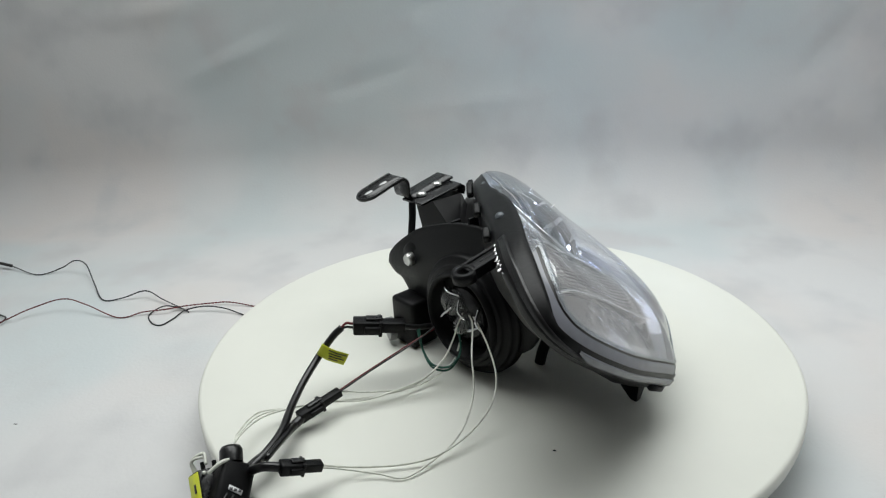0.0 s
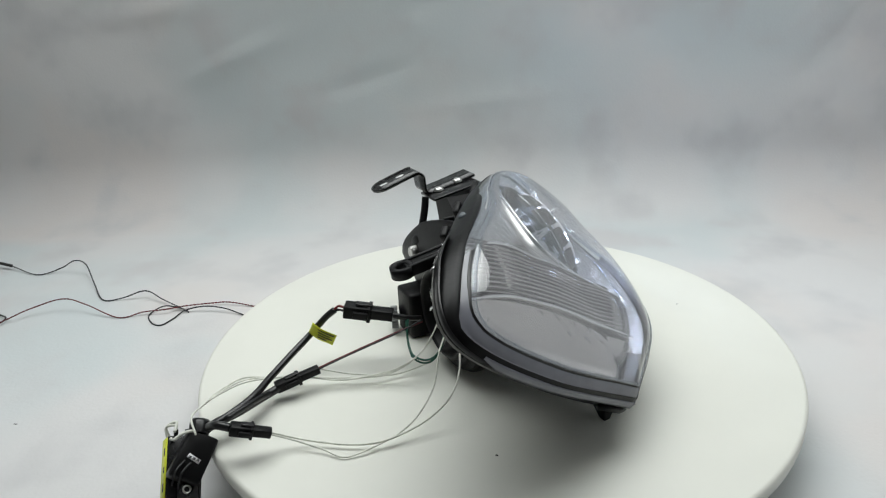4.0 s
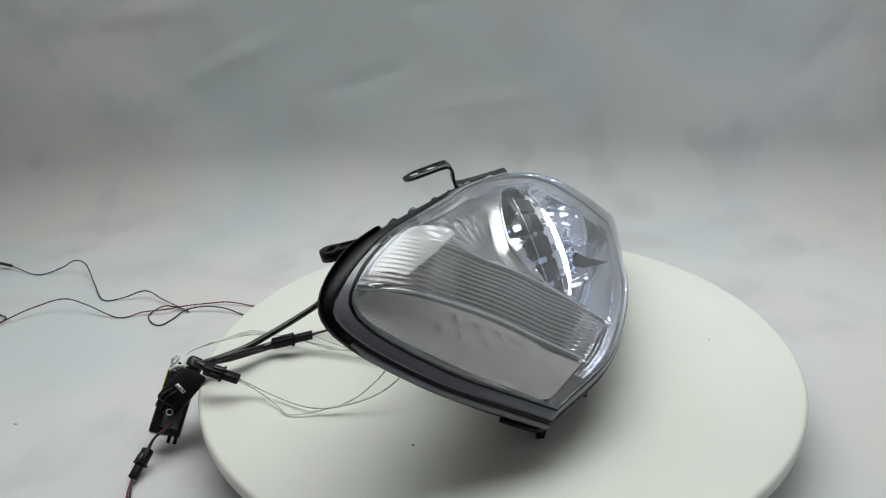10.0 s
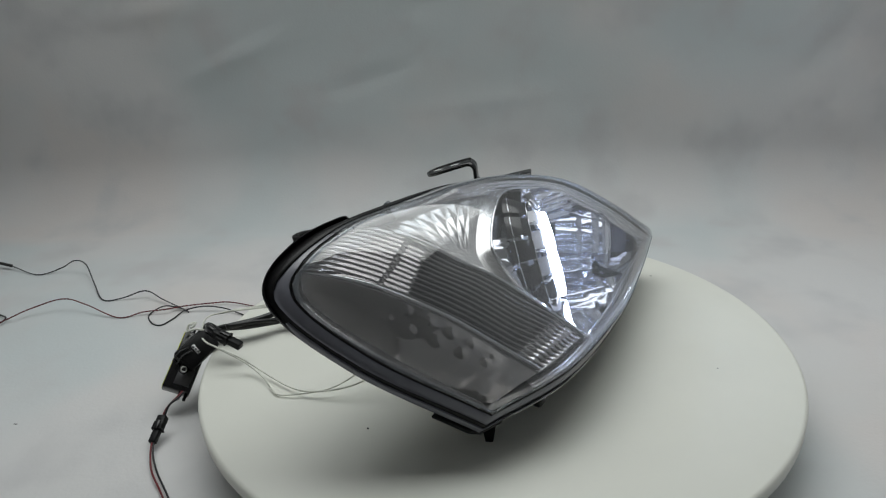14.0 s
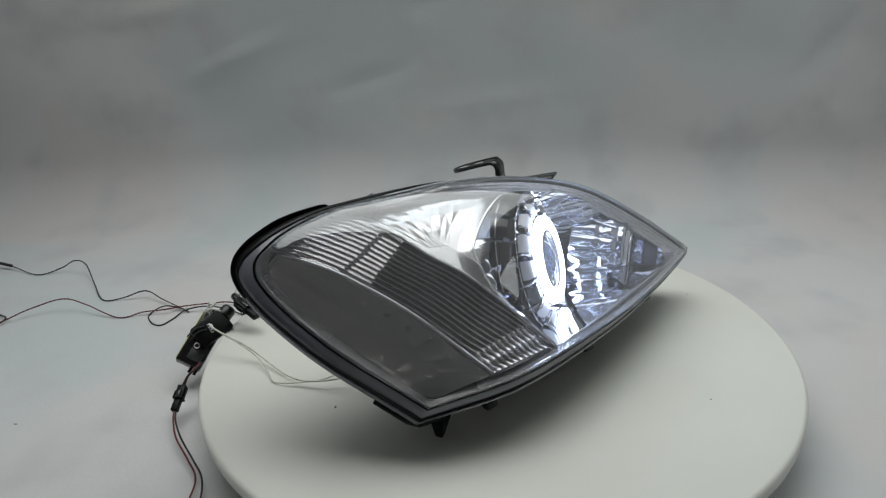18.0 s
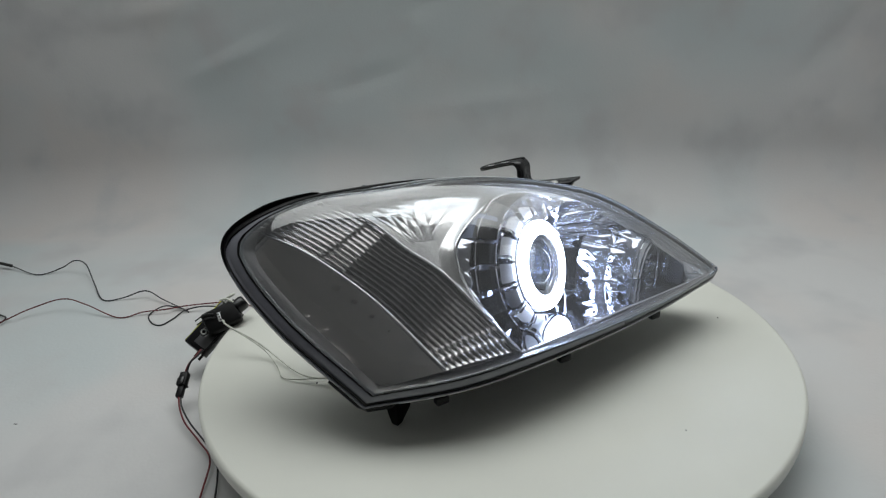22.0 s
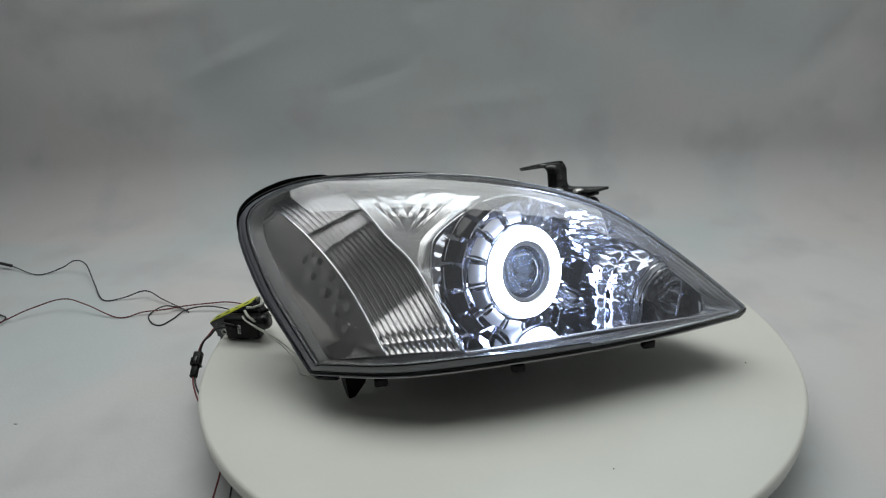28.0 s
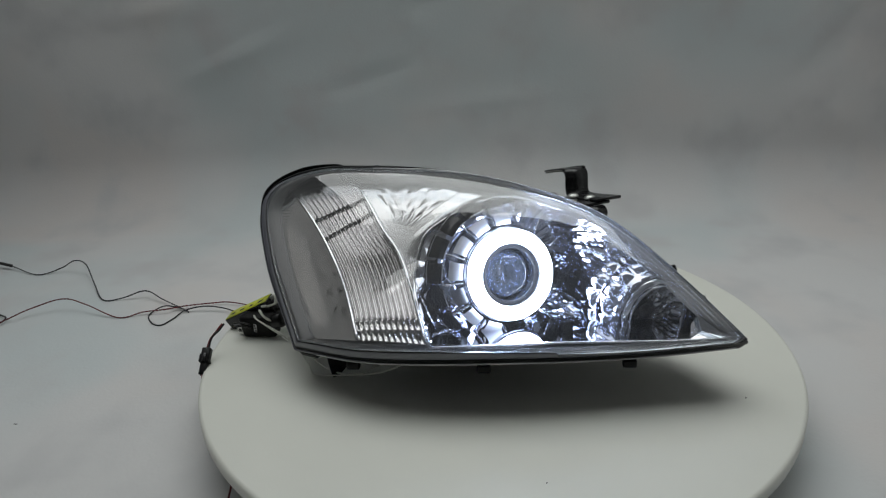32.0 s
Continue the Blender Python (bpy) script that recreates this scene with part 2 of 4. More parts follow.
# ---------------- turntable ----------------
def turntable():
    t = thing("turntable", "round white turntable with a thin rounded platter", "turntable", pose(0, 0, 0))
    part("base", lathe([(0.0, -0.0145), (0.17, -0.0145), (0.172, -0.02), (0.18, -0.05), (0.186, TABLE + 0.0005), (0.0, TABLE + 0.0005)], 72), PLATTER, t)
    e = 0.013
    prof = [(0.0, 0.0), (0.10, 0.0), (0.20, 0.0), (RADIUS - 0.004, 0.0), (RADIUS - 0.0015, -0.0006), (RADIUS, -0.003), (RADIUS, -e + 0.002), (RADIUS - 0.002, -e), (0.18, -e - 0.001), (0.0, -e - 0.001)]
    p = part("platter", lathe(prof, 160), PLATTER, t)
    for x, y, r in ((0.0487, -0.1846, 0.0011), (-0.115, 0.205, 0.0008), (0.19, 0.12, 0.0007), (0.02, 0.25, 0.0009)):
        bm = bmesh.new()
        bmesh.ops.create_icosphere(bm, subdivisions=1, radius=r, matrix=Matrix.Translation((x, y, r * 0.3)) @ Matrix.Diagonal((1.4, 0.8, 0.5, 1)))
        part("dust_speck", bm, DARK_PRINT, p)
    return t, p


TURNTABLE, DISC = turntable()


# ---------------- headlight ----------------
# Lamp space: s points outboard, f the way the car drives, z up.
LAMP = thing("headlight", "clear car headlight with black housing and lit white halo ring", "headlight")
TURN = pose(0, 0, 0, 0, 0, -45)
RIM_SIDE = [(0.206, 0.007, 0.037), (0.218, -0.086, 0.093), (0.208, -0.150, 0.145), (0.160, -0.138, 0.171), (0.097, -0.090, 0.178),
            (0.030, -0.037, 0.175), (-0.033, 0.017, 0.164), (-0.088, 0.074, 0.142), (-0.127, 0.132, 0.101), (-0.164, 0.186, 0.052)]
RIM_SILL = [(-0.164, 0.186, 0.052), (-0.060, 0.158, 0.049), (0.048, 0.124, 0.051), (0.148, 0.073, 0.047), (0.206, 0.007, 0.037)]
MID = np.array((0.045, 0.021, 0.105))
AX = np.array((0.765, -0.633, 0.119))
AX /= np.linalg.norm(AX)
NX = np.array((0.349, 0.563, 0.749))
NX -= AX * (NX @ AX)
NX /= np.linalg.norm(NX)
BX = np.cross(NX, AX)               # across the lens, downwards
rim = np.vstack([spline(RIM_SIDE, 12)[:-1], spline(RIM_SILL, 12)[:-1]]) - MID
phi = np.arctan2(rim @ BX, rim @ AX)
turn_order = np.argsort(phi)
PHI = np.concatenate([phi[turn_order] + k * 2 * math.pi for k in (-1, 0, 1)])
REACH = np.tile(np.hypot(rim @ AX, rim @ BX)[turn_order], 3)
LIFT = np.tile((rim @ NX)[turn_order], 3)
BULGE = 0.043


def reach(ph):
    return float(np.interp(ph, PHI, REACH)) - 0.004 * math.exp(-((ph + 0.1) / 0.8) ** 2)


def ring_point(q, ph, g=1.0, d=0.0):
    r = reach(ph)
    h = np.interp(ph, PHI, LIFT) * q ** 2 + g * BULGE * (1 - min(q, 1.0) ** 2.4) ** 0.52 - d
    if g == 1.0 and 0.84 < q < 1.0:      # the outboard edge of the skin lies flatter
        h -= 0.0052 * math.exp(-((ph - 0.05) / 0.6) ** 2) * min(1.0, (q - 0.84) / 0.08, (1.0 - q) / 0.012)
    return Vector(MID + q * r * math.cos(ph) * AX + q * r * math.sin(ph) * BX + h * NX)


def lens_point(a, b, g=1.0, d=0.0):
    """The lens's skin at (a, b) of its plane; g flattens the bulge, d sets back."""
    ph = math.atan2(b, a)
    return ring_point(min(1.0, math.hypot(a, b) / reach(ph)), ph, g, d)


def angle_of(s, f, z):
    v = np.array((s, f, z)) - MID
    return math.atan2(v @ BX, v @ AX)


def brim(ph):
    """Width of the lens's side wall: broad over the outboard shoulder, narrow along the sill, thin at the tip."""
    return float(np.interp(ph, (-3.14, -1.6, -1.0, -0.8, -0.6, -0.45, -0.30, -0.24, -0.19, -0.14, -0.08, 0.0, 0.2, 0.45, 0.7, 1.5, 2.2, 3.14),
                           (4.5, 6.0, 11, 17, 24, 29, 28, 25, 22.5, 16, 12.8, 11.8, 10.4, 8.6, 7.4, 6.4, 5.0, 4.5))) * 0.001


def black_edge(ph):
    """How far the black flange of the housing reaches over the wall."""
    return float(np.interp(ph, (-3.14, -1.2, -0.9, -0.8, -0.43, -0.30, -0.22, -0.19, -0.15, -0.10, 0.0, 3.14), (0.1, 0.8, 4, 8, 16.5, 17, 13, 10, 4, 0.5, 0.2, 0.1))) * 0.001


def bezel_rim(ph):
    """Where the silver bezel begins inside the rim."""
    side, sill = math.exp(-((ph - 0.12) / 0.85) ** 2), math.exp(-((ph - 1.5) / 0.8) ** 2)
    return 1 - 1.15 * (0.004 + 0.0072 * side + 0.0030 * sill) / reach(ph)


ANGLES = [-math.pi + 2 * math.pi * i / 240 for i in range(240)]


def inset(w_scale, ph, extra=0.0):
    return 1 - (brim(ph) * w_scale + extra) / reach(ph)


def closed_rings(rings, cap=False):
    n = len(rings[0])
    verts = [v for r in rings for v in r]
    faces = [(i * n + k, i * n + (k + 1) % n, (i + 1) * n + (k + 1) % n, (i + 1) * n + k) for i in range(len(rings) - 1) for k in range(n)]
    if cap:
        c = Vector((0, 0, 0))
        for v in rings[-1]:
            c += Vector(v) / n
        verts.append(c)
        faces += [((len(rings) - 1) * n + k, (len(rings) - 1) * n + (k + 1) % n, len(verts) - 1) for k in range(n)]
    return verts, faces


def lens_cover():
    rings = [[ring_point(inset(1, p) * k, p) for p in ANGLES] for k in (1.0, 0.98, 0.95, 0.91, 0.85, 0.77, 0.67, 0.56, 0.44, 0.32, 0.2, 0.08)]
    cover = part("lens_cover", closed_rings(rings, True), CLEAR, LAMP, "clear polycarbonate lens cover", m=TURN)
    edge = [[ring_point(1 - (0.80 * brim(p) + (black_edge(p) - 0.80 * brim(p)) * k / 8) / reach(p), p) for p in ANGLES] for k in range(9)]
    groove = [[ring_point(inset(k, p), p, 1.0, dd) for p in ANGLES] for k, dd in ((0.80, 0.0), (0.83, 0.0015), (0.91, 0.0015), (0.94, 0.0))]
    skirt = [p for p in ANGLES if -0.05 < p < 1.3]
    part("lens_skirt", sheet([[ring_point(1 + 0.0098 * e, p, 1.0, 0.0054 * k / 4 * min(1.0, (p + 0.05) / 0.08, (1.3 - p) / 0.2)) for p in skirt] for k, e in ((0, 0.2), (0, 1.0), (1, 1.0), (2, 1.0), (3, 1.0), (4, 1.0), (4, 0.2))]), EDGE_GREY, LAMP, "foot of the blue-grey side wall", m=TURN)
    n = len(ANGLES)
    low = [i for i in range(n) if -0.33 < ANGLES[i] < 2.6]
    top = [i % n for i in range(low[-1], low[0] + n + 1)]
    for span, wall, seal, wall_label, seal_label in ((low, EDGE_GREY, RUBBER, "blue-grey side wall of the lens", "dark seal line round the lens"), (top, EDGE_CLEAR, EDGE_CLEAR, "clear side wall of the lens", "clear step of the lens")):
        part("lens_edge", sheet([[r[i] for i in span] for r in edge]), wall, LAMP, wall_label, m=TURN)
        part("lens_groove", sheet([[r[i] for i in span] for r in groove]), seal, LAMP, seal_label, m=TURN)
    lip = [[ring_point(inset(k, p), p, 1.0, dd) for p in ANGLES] for k, dd in ((0.94, 0.0), (1.0, -0.0012), (1.12, -0.0008), (1.22, 0.0004), (1.22, 0.002))]
    part("lens_lip", closed_rings(lip), EDGE_CLEAR, cover, "ribbed clear lip", m=Matrix.Identity(4))
    # short ribs set along the lip
    rib_v, rib_f = [], []
    for i in range(420):
        p = -math.pi + 2 * math.pi * i / 420
        if 0.58 < p < 1.0:
            continue
        q0, q1 = ring_point(inset(1.24, p), p, 1.0, 0.0018), ring_point(inset(1.24, p, 0.0046), p, 1.0, 0.0018)
        side = (q1 - q0).cross(Vector(NX)).normalized() * 0.0004
        up = Vector(NX) * 0.0007
        base = len(rib_v)
        rib_v += [q0 - side, q0 + side, q1 + side, q1 - side, q0 - side + up, q0 + side + up, q1 + side + up, q1 - side + up]
        rib_f += [tuple(base + k for k in f) for f in ((0, 1, 5, 4), (1, 2, 6, 5), (2, 3, 7, 6), (3, 0, 4, 7), (4, 5, 6, 7))]
    tagged(part("lip_ribs", (rib_v, rib_f), RIB, cover, smooth=False), kind="stuff")


EDGE_GREY = mat("blue_grey_lens_wall", (0.165, 0.168, 0.195), 0.24, vary=0.15, vscale=50, bump=0.06, bscale=220, spec=0.8)
RIB = clear_mat("clear_rib", tint=(0.85, 0.87, 0.90), haze=0.18, rough=0.06, ior=1.8, haze_colour=(0.80, 0.82, 0.85))
lens_cover()


HOUSING = mat("black_grained_plastic", (0.0035, 0.0035, 0.004), 0.34, vary=0.3, vscale=60, bump=0.12, bscale=400, spec=0.2)


def housing():
    """Black bowl behind the rim, drawn back and in."""
    rings = []
    back = Vector((0.01, -0.03, 0.09))
    for k, d, w in ((1.006, 0.004, 0.0), (1.008, 0.011, 0.0), (1.006, 0.0125, 0.01), (1.0, 0.018, 0.015), (0.995, 0.023, 0.05), (0.985, 0.028, 0.14), (0.97, 0.033, 0.28), (0.95, 0.036, 0.42), (0.9, 0.038, 0.56)):
        row = []
        for p in ANGLES:
            edge = ring_point(k, p, 1.0, d * 0.55)
            q = edge.lerp(back, w)
            fore = min(1.0, max(0.0, (edge.y - 0.03) / 0.06))
            q.x += fore * (edge.x + (back.x - edge.x) * w ** 1.8 - q.x)
            q.y += fore * (edge.y + (back.y - edge.y) * w ** 0.7 - q.y)
            low = min(1.0, max(0.0, (0.085 - edge.z) / 0.03))
            q.z += (min(q.z, edge.z - 0.012 * min(1.0, w * 8)) - q.z) * low
            row.append(q)
        rings.append(row)
    flange = [[ring_point(1 - k * (black_edge(p) + 0.0004) / reach(p), p, 1.0, d) for p in ANGLES] for k, d in ((1.0, 0.003), (1.0, -0.0006), (0.9, -0.0014), (0.5, -0.0014), (0.0, -0.0004))]
    rings = flange + rings
    part("housing", closed_rings(rings, True), HOUSING, LAMP, "black plastic housing", m=TURN)


housing()
# milky white beads stand for the glint on the lens's clear edge
EDGE_GLINT = clear_mat("clear_edge_glint", tint=(0.8, 0.82, 0.86), haze=0.5, rough=0.06, ior=2.0, haze_colour=(0.85, 0.86, 0.88))
b0, b1 = angle_of(0.19, 0.03, 0.04), angle_of(-0.150, 0.180, 0.05)
part("lens_glint", tube([ring_point(1.006, b0 + (b1 - b0) * i / 30, 1.0, 0.0035) for i in range(31)], 0.0011, 8, 3), EDGE_GLINT, LAMP, "clear lens edge along the sill, its glint put in as milky white", m=TURN)
t0, t1 = angle_of(0.10, -0.09, 0.178), angle_of(-0.127, 0.132, 0.101)
part("lens_glint", tube([ring_point(inset(0.75, t0 + (t1 - t0) * i / 30), t0 + (t1 - t0) * i / 30, 1.0, -0.0004) for i in range(31)], 0.0008, 8, 3), EDGE_GLINT, LAMP, m=TURN)
F_AXIS = Matrix(((1, 0, 0), (0, 0, 1), (0, -1, 0))).to_4x4()      # turns z to f


def at(s, f, z):
    return Matrix.Translation((s, f, z))


def loft(outlines, cap_first=True, cap_last=True):
    """Skins over outlines with the same count of points."""
    n = len(outlines[0])
    verts, faces = closed_rings(outlines)
    if cap_first:
        faces.append(tuple(range(n)))
    if cap_last:
        faces.append(tuple(len(verts) - 1 - k for k in range(n)))
    return verts, faces


BUCKET = [(-0.105, 0.0735), (-0.101, 0.0856), (-0.087, 0.0998), (-0.0632, 0.1171), (-0.044, 0.128), (-0.0175, 0.1374), (0.007, 0.1444), (0.030, 0.1478), (0.050, 0.147),
          (0.078, 0.136), (0.104, 0.112), (0.112, 0.075), (0.098, 0.045), (0.060, 0.028), (0.000, 0.014), (-0.040, 0.020), (-0.060, 0.040), (-0.0725, 0.0525), (-0.082, 0.0620), (-0.094, 0.0650)]


def rear():
    """The bucket behind the projector with its ear, mouth, adjuster and bolts."""
    line = spline([(s, 0, z) for s, z in BUCKET + BUCKET[:1]], 6)[:-1]
    outs = []
    for f, k in ((-0.024, 0.86), (-0.040, 0.93), (-0.0485, 0.985), (-0.0495, 1.0), (-0.0525, 1.0), (-0.0535, 0.99), (-0.0540, 0.93), (-0.0550, 0.82), (-0.0575, 0.66), (-0.0590, 0.45), (-0.0595, 0.2)):
        outs.append([Vector((0.012 + (s - 0.012) * k, f, 0.088 + (z - 0.088) * k)) for s, _, z in line])
    part("bucket", loft(outs), BLACK, LAMP, "moulded black rear bucket", m=TURN)
    m = TURN @ at(0.030, -0.052, 0.061) @ F_AXIS
    part("mouth", lathe([(0.046, 0.004), (0.046, -0.018), (0.0445, -0.022), (0.042, -0.023), (0.040, -0.020), (0.039, -0.0005), (0.0, -0.0005)], 56), BLACK, LAMP, "round opening for the bulb", m=m)
    part("mouth_ridge", lathe([(0.062, 0.004), (0.062, -0.0045), (0.0605, -0.0065), (0.0590, -0.0065), (0.0585, -0.0105), (0.0570, -0.0125), (0.0515, -0.0125), (0.0510, -0.0155), (0.0495, -0.0170), (0.0455, -0.0170)], 72), BLACK, LAMP, "stepped rings round the bulb opening", m=m)
    # bulb base with its spring and bright contacts
    bulb = part("bulb_holder", merge(lathe([(0.0, -0.006), (0.017, -0.006), (0.019, -0.004), (0.019, 0.0)], 32)), BLACK_GLOSS, LAMP, m=m @ at(-0.004, 0.0, -0.004) @ Matrix.Scale(1.45, 4))
    part("bulb_cup", lathe([(0.0, -0.013), (0.006, -0.0125), (0.0095, -0.010), (0.0105, -0.006)], 32), BULB_GLASS, bulb, "clear glass bulb base", m=at(-0.008, -0.006, 0))
    part("bulb_glass", lathe([(0.0, -0.017), (0.004, -0.0165), (0.0065, -0.012), (0.007, -0.006)], 24), BULB_GLASS, bulb, m=at(0.006, 0.004, 0))
    for i, (x, y, a) in enumerate(((-0.008, -0.016, 20), (0.002, -0.004, 65), (0.012, 0.006, -30), (0.018, -0.002, 80), (-0.014, 0.004, 130))):
        c, s = math.cos(radians(a)), math.sin(radians(a))
        part("spring_clip", tube([(x - 0.008 * c, y - 0.008 * s, -0.007), (x, y, -0.0115), (x + 0.008 * c, y + 0.008 * s, -0.007)], 0.0009, 6, 5), CHROME, bulb)
    # bolt on the ear
    mb = TURN @ at(-0.057, -0.053, 0.092) @ F_AXIS
    part("ear", lathe([(0.0, -0.0035), (0.0145, -0.0035), (0.0165, -0.002), (0.0175, 0.001), (0.0185, 0.030)], 36), BLACK, LAMP, m=mb)
    bolt = part("pivot_bolt", lathe([(0.0, -0.011), (0.0055, -0.011), (0.0068, -0.009), (0.0072, 0.0), (0.0, 0.0)], 12), STEEL, LAMP, "zinc-plated bolt head", smooth=False, m=mb)
    part("bolt_collar", lathe([(0.0075, -0.004), (0.0115, -0.003), (0.0125, 0.0)], 28), BLACK, bolt)
    for i in range(3):
        part("moulded_mark", box_bm(0.004, 0.0008, 0.005, 0.0002), BLACK_GLOSS, LAMP, m=TURN @ at(-0.066 + 0.006 * i, -0.0524, 0.080 - 0.003 * i))
    # lower box with knurled adjuster
    part("adjuster_box", box_bm(0.036, 0.034, 0.052, 0.004), BLACK, LAMP, m=TURN @ at(-0.054, -0.060, 0.0265))
    n = 22
    prof = []
    for i in range(n * 2):
        r = 0.0125 if i % 2 else 0.0108
        prof.append((r * math.cos(math.pi * i / n), r * math.sin(math.pi * i / n)))
    outs = [[Vector((x, y, h)) for x, y in prof] for h in (0.0, 0.007)]
    part("adjuster_knob", loft(outs), GREY_KNOB, LAMP, "grey knurled adjuster wheel", smooth=False, m=TURN @ at(-0.066, -0.080, 0.0165) @ pose(0, 0, 0, 0, 0, -20) @ F_AXIS @ pose(0, 0, -0.007))
    # tower under the bracket, and its strut
    low = [Vector((-0.070 + x, -0.012 + y, 0.100)) for x, y in ((-0.030, 0.006), (0.030, 0.006), (0.036, 0.036), (-0.026, 0.036))]
    top = [Vector((-0.098 + x, 0.006 + y, 0.136)) for x, y in ((-0.014, -0.012), (0.018, -0.012), (0.018, 0.030), (-0.012, 0.030))]
    part("bracket_tower", loft([low, top]), BLACK, LAMP, smooth=False, m=TURN)
    part("strut", tube([(-0.078, -0.040, 0.105), (-0.084, -0.032, 0.125), (-0.088, -0.028, 0.139)], 0.004, 8), BLACK, LAMP, m=TURN)
    # webs on the bucket
    for s, z, a in ((0.010, 0.128, 10), (0.038, 0.136, -6), (0.066, 0.118, -30)):
        part("web", box_bm(0.003, 0.012, 0.034, 0.0008), BLACK, LAMP, m=TURN @ at(s - 0.012, -0.046, z) @ pose(0, 0, 0, 0, a, 0))


GREY_KNOB = mat("grey_nylon", (0.32, 0.33, 0.33), 0.5, vary=0.15, vscale=90)
rear()


def ribbon(profile, s0, s1, thick, taper=None):
    """A bent strap: (f, z) along its length, from s0 to s1 across."""
    line = spline([(0, f, z) for f, z in profile], 16)
    outs = []
    for i, p in enumerate(line):
        d = line[min(i + 1, len(line) - 1)] - line[max(i - 1, 0)]
        d = d / np.linalg.norm(d)
        nrm = np.array((0, -d[2], d[1])) * thick / 2
        k = taper(i / (len(line) - 1)) if taper else 1.0
        mid, half = (s0 + s1) / 2, (s1 - s0) / 2 * k
        outs.append([Vector((mid - half, *(p + nrm)[1:])), Vector((mid + half, *(p + nrm)[1:])), Vector((mid + half, *(p - nrm)[1:])), Vector((mid - half, *(p - nrm)[1:]))])
    return loft(outs)


def bracket():
    end = lambda u: 1.0 if u < 0.944 else math.sqrt(max(0.03, 1 - ((u - 0.944) / 0.056) ** 2))
    prof = [(0.040, 0.150), (0.020, 0.1455), (0.000, 0.1410), (-0.016, 0.1385), (-0.0215, 0.1420), (-0.0230, 0.150), (-0.0240, 0.158), (-0.0290, 0.1625), (-0.038, 0.1610), (-0.055, 0.1560), (-0.079, 0.1485)]
    strap = part("bracket", ribbon(prof, -0.124, -0.098, 0.0028, end), BLACK_GLOSS, LAMP, "glossy black bent steel bracket", m=TURN)
    part("bracket_plate", box_bm(0.034, 0.060, 0.003, 0.001), BLACK_GLOSS, LAMP, m=TURN @ at(-0.097, 0.008, 0.1405) @ pose(0, 0, 0, 10, 0, 0))
    for s, f, z in ((-0.102, 0.019, 0.1455), (-0.098, -0.007, 0.1405)):
        part("bracket_screw", lathe([(0.0, 0.0035), (0.003, 0.0033), (0.0052, 0.002), (0.006, 0.0)], 20), STEEL, LAMP, "bright pan-head screw", m=TURN @ at(s, f, z) @ pose(0, 0, 0, 10, 0, 0))
    for f, z in ((-0.066, 0.1534), (-0.047, 0.1592)):
        part("slot", lathe([(0.0, 0.0), (0.0035, 0.0)], 16), PALE_SLOT, strap, "oblong hole", m=at(-0.111, f, z + 0.0009) @ pose(0, 0, 0, 14, 0, 0) @ Matrix.Diagonal((0.7, 1.6, 1, 1)))
    line = spline([(0, f, z) for f, z in prof], 16)
    far = range(int(len(line) * 0.70), len(line))
    edge = [(-0.111 - 0.0126 * end(i / (len(line) - 1)), line[i][1], line[i][2] + 0.0012) for i in far] + [(-0.111 + 0.0126 * end(i / (len(line) - 1)), line[i][1], line[i][2] + 0.0012) for i in reversed(far)]
    part("bracket_rim", tube(edge[::4] + edge[-1:], 0.0014, 6, 4), BLACK_GLOSS, strap, "turned-up edge")
    part("bracket_hook", ribbon([(0.030, 0.140), (0.040, 0.143), (0.046, 0.139), (0.044, 0.132)], -0.105, -0.085, 0.0025), BLACK_GLOSS, LAMP, m=TURN)


PALE_SLOT = mat("hole_paper_seen_through", (0.55, 0.56, 0.56), 0.8)
bracket()


def arm():
    """Ribbed mounting arm with an eyelet, sticking out behind."""
    a, b = Vector((0.121, -0.086, 0.169)), Vector((0.1215, -0.145, 0.159))
    d = (b - a).normalized()
    a = a + d * 0.016
    x = d.cross(Vector((0, 0, 1))).normalized()
    up = x.cross(d)
    m = Matrix((( *x, 0), (*d, 0), (*up, 0), (0, 0, 0, 1))).transposed()
    m.translation = a
    length = (b - a).length
    m = TURN @ m
    web = part("mounting_arm", box_bm(0.014, length, 0.006, 0.001, at(0, length / 2, 0)), BLACK, LAMP, "ribbed black plastic mounting arm", m=m)
    for sx in (-0.006, 0.006):
        part("arm_rib", box_bm(0.003, length, 0.009, 0.001, at(sx, length / 2, 0)), BLACK, web)
    part("arm_rib", box_bm(0.003, length * 0.7, 0.007, 0.001, at(0, length * 0.35, 0)), BLACK, web)
    part("eyelet", lathe([(0.0090, -0.004), (0.0090, 0.004), (0.005, 0.004), (0.005, -0.004)], 28, closed=True), BLACK, web, m=at(0, length + 0.003, 0))


arm()


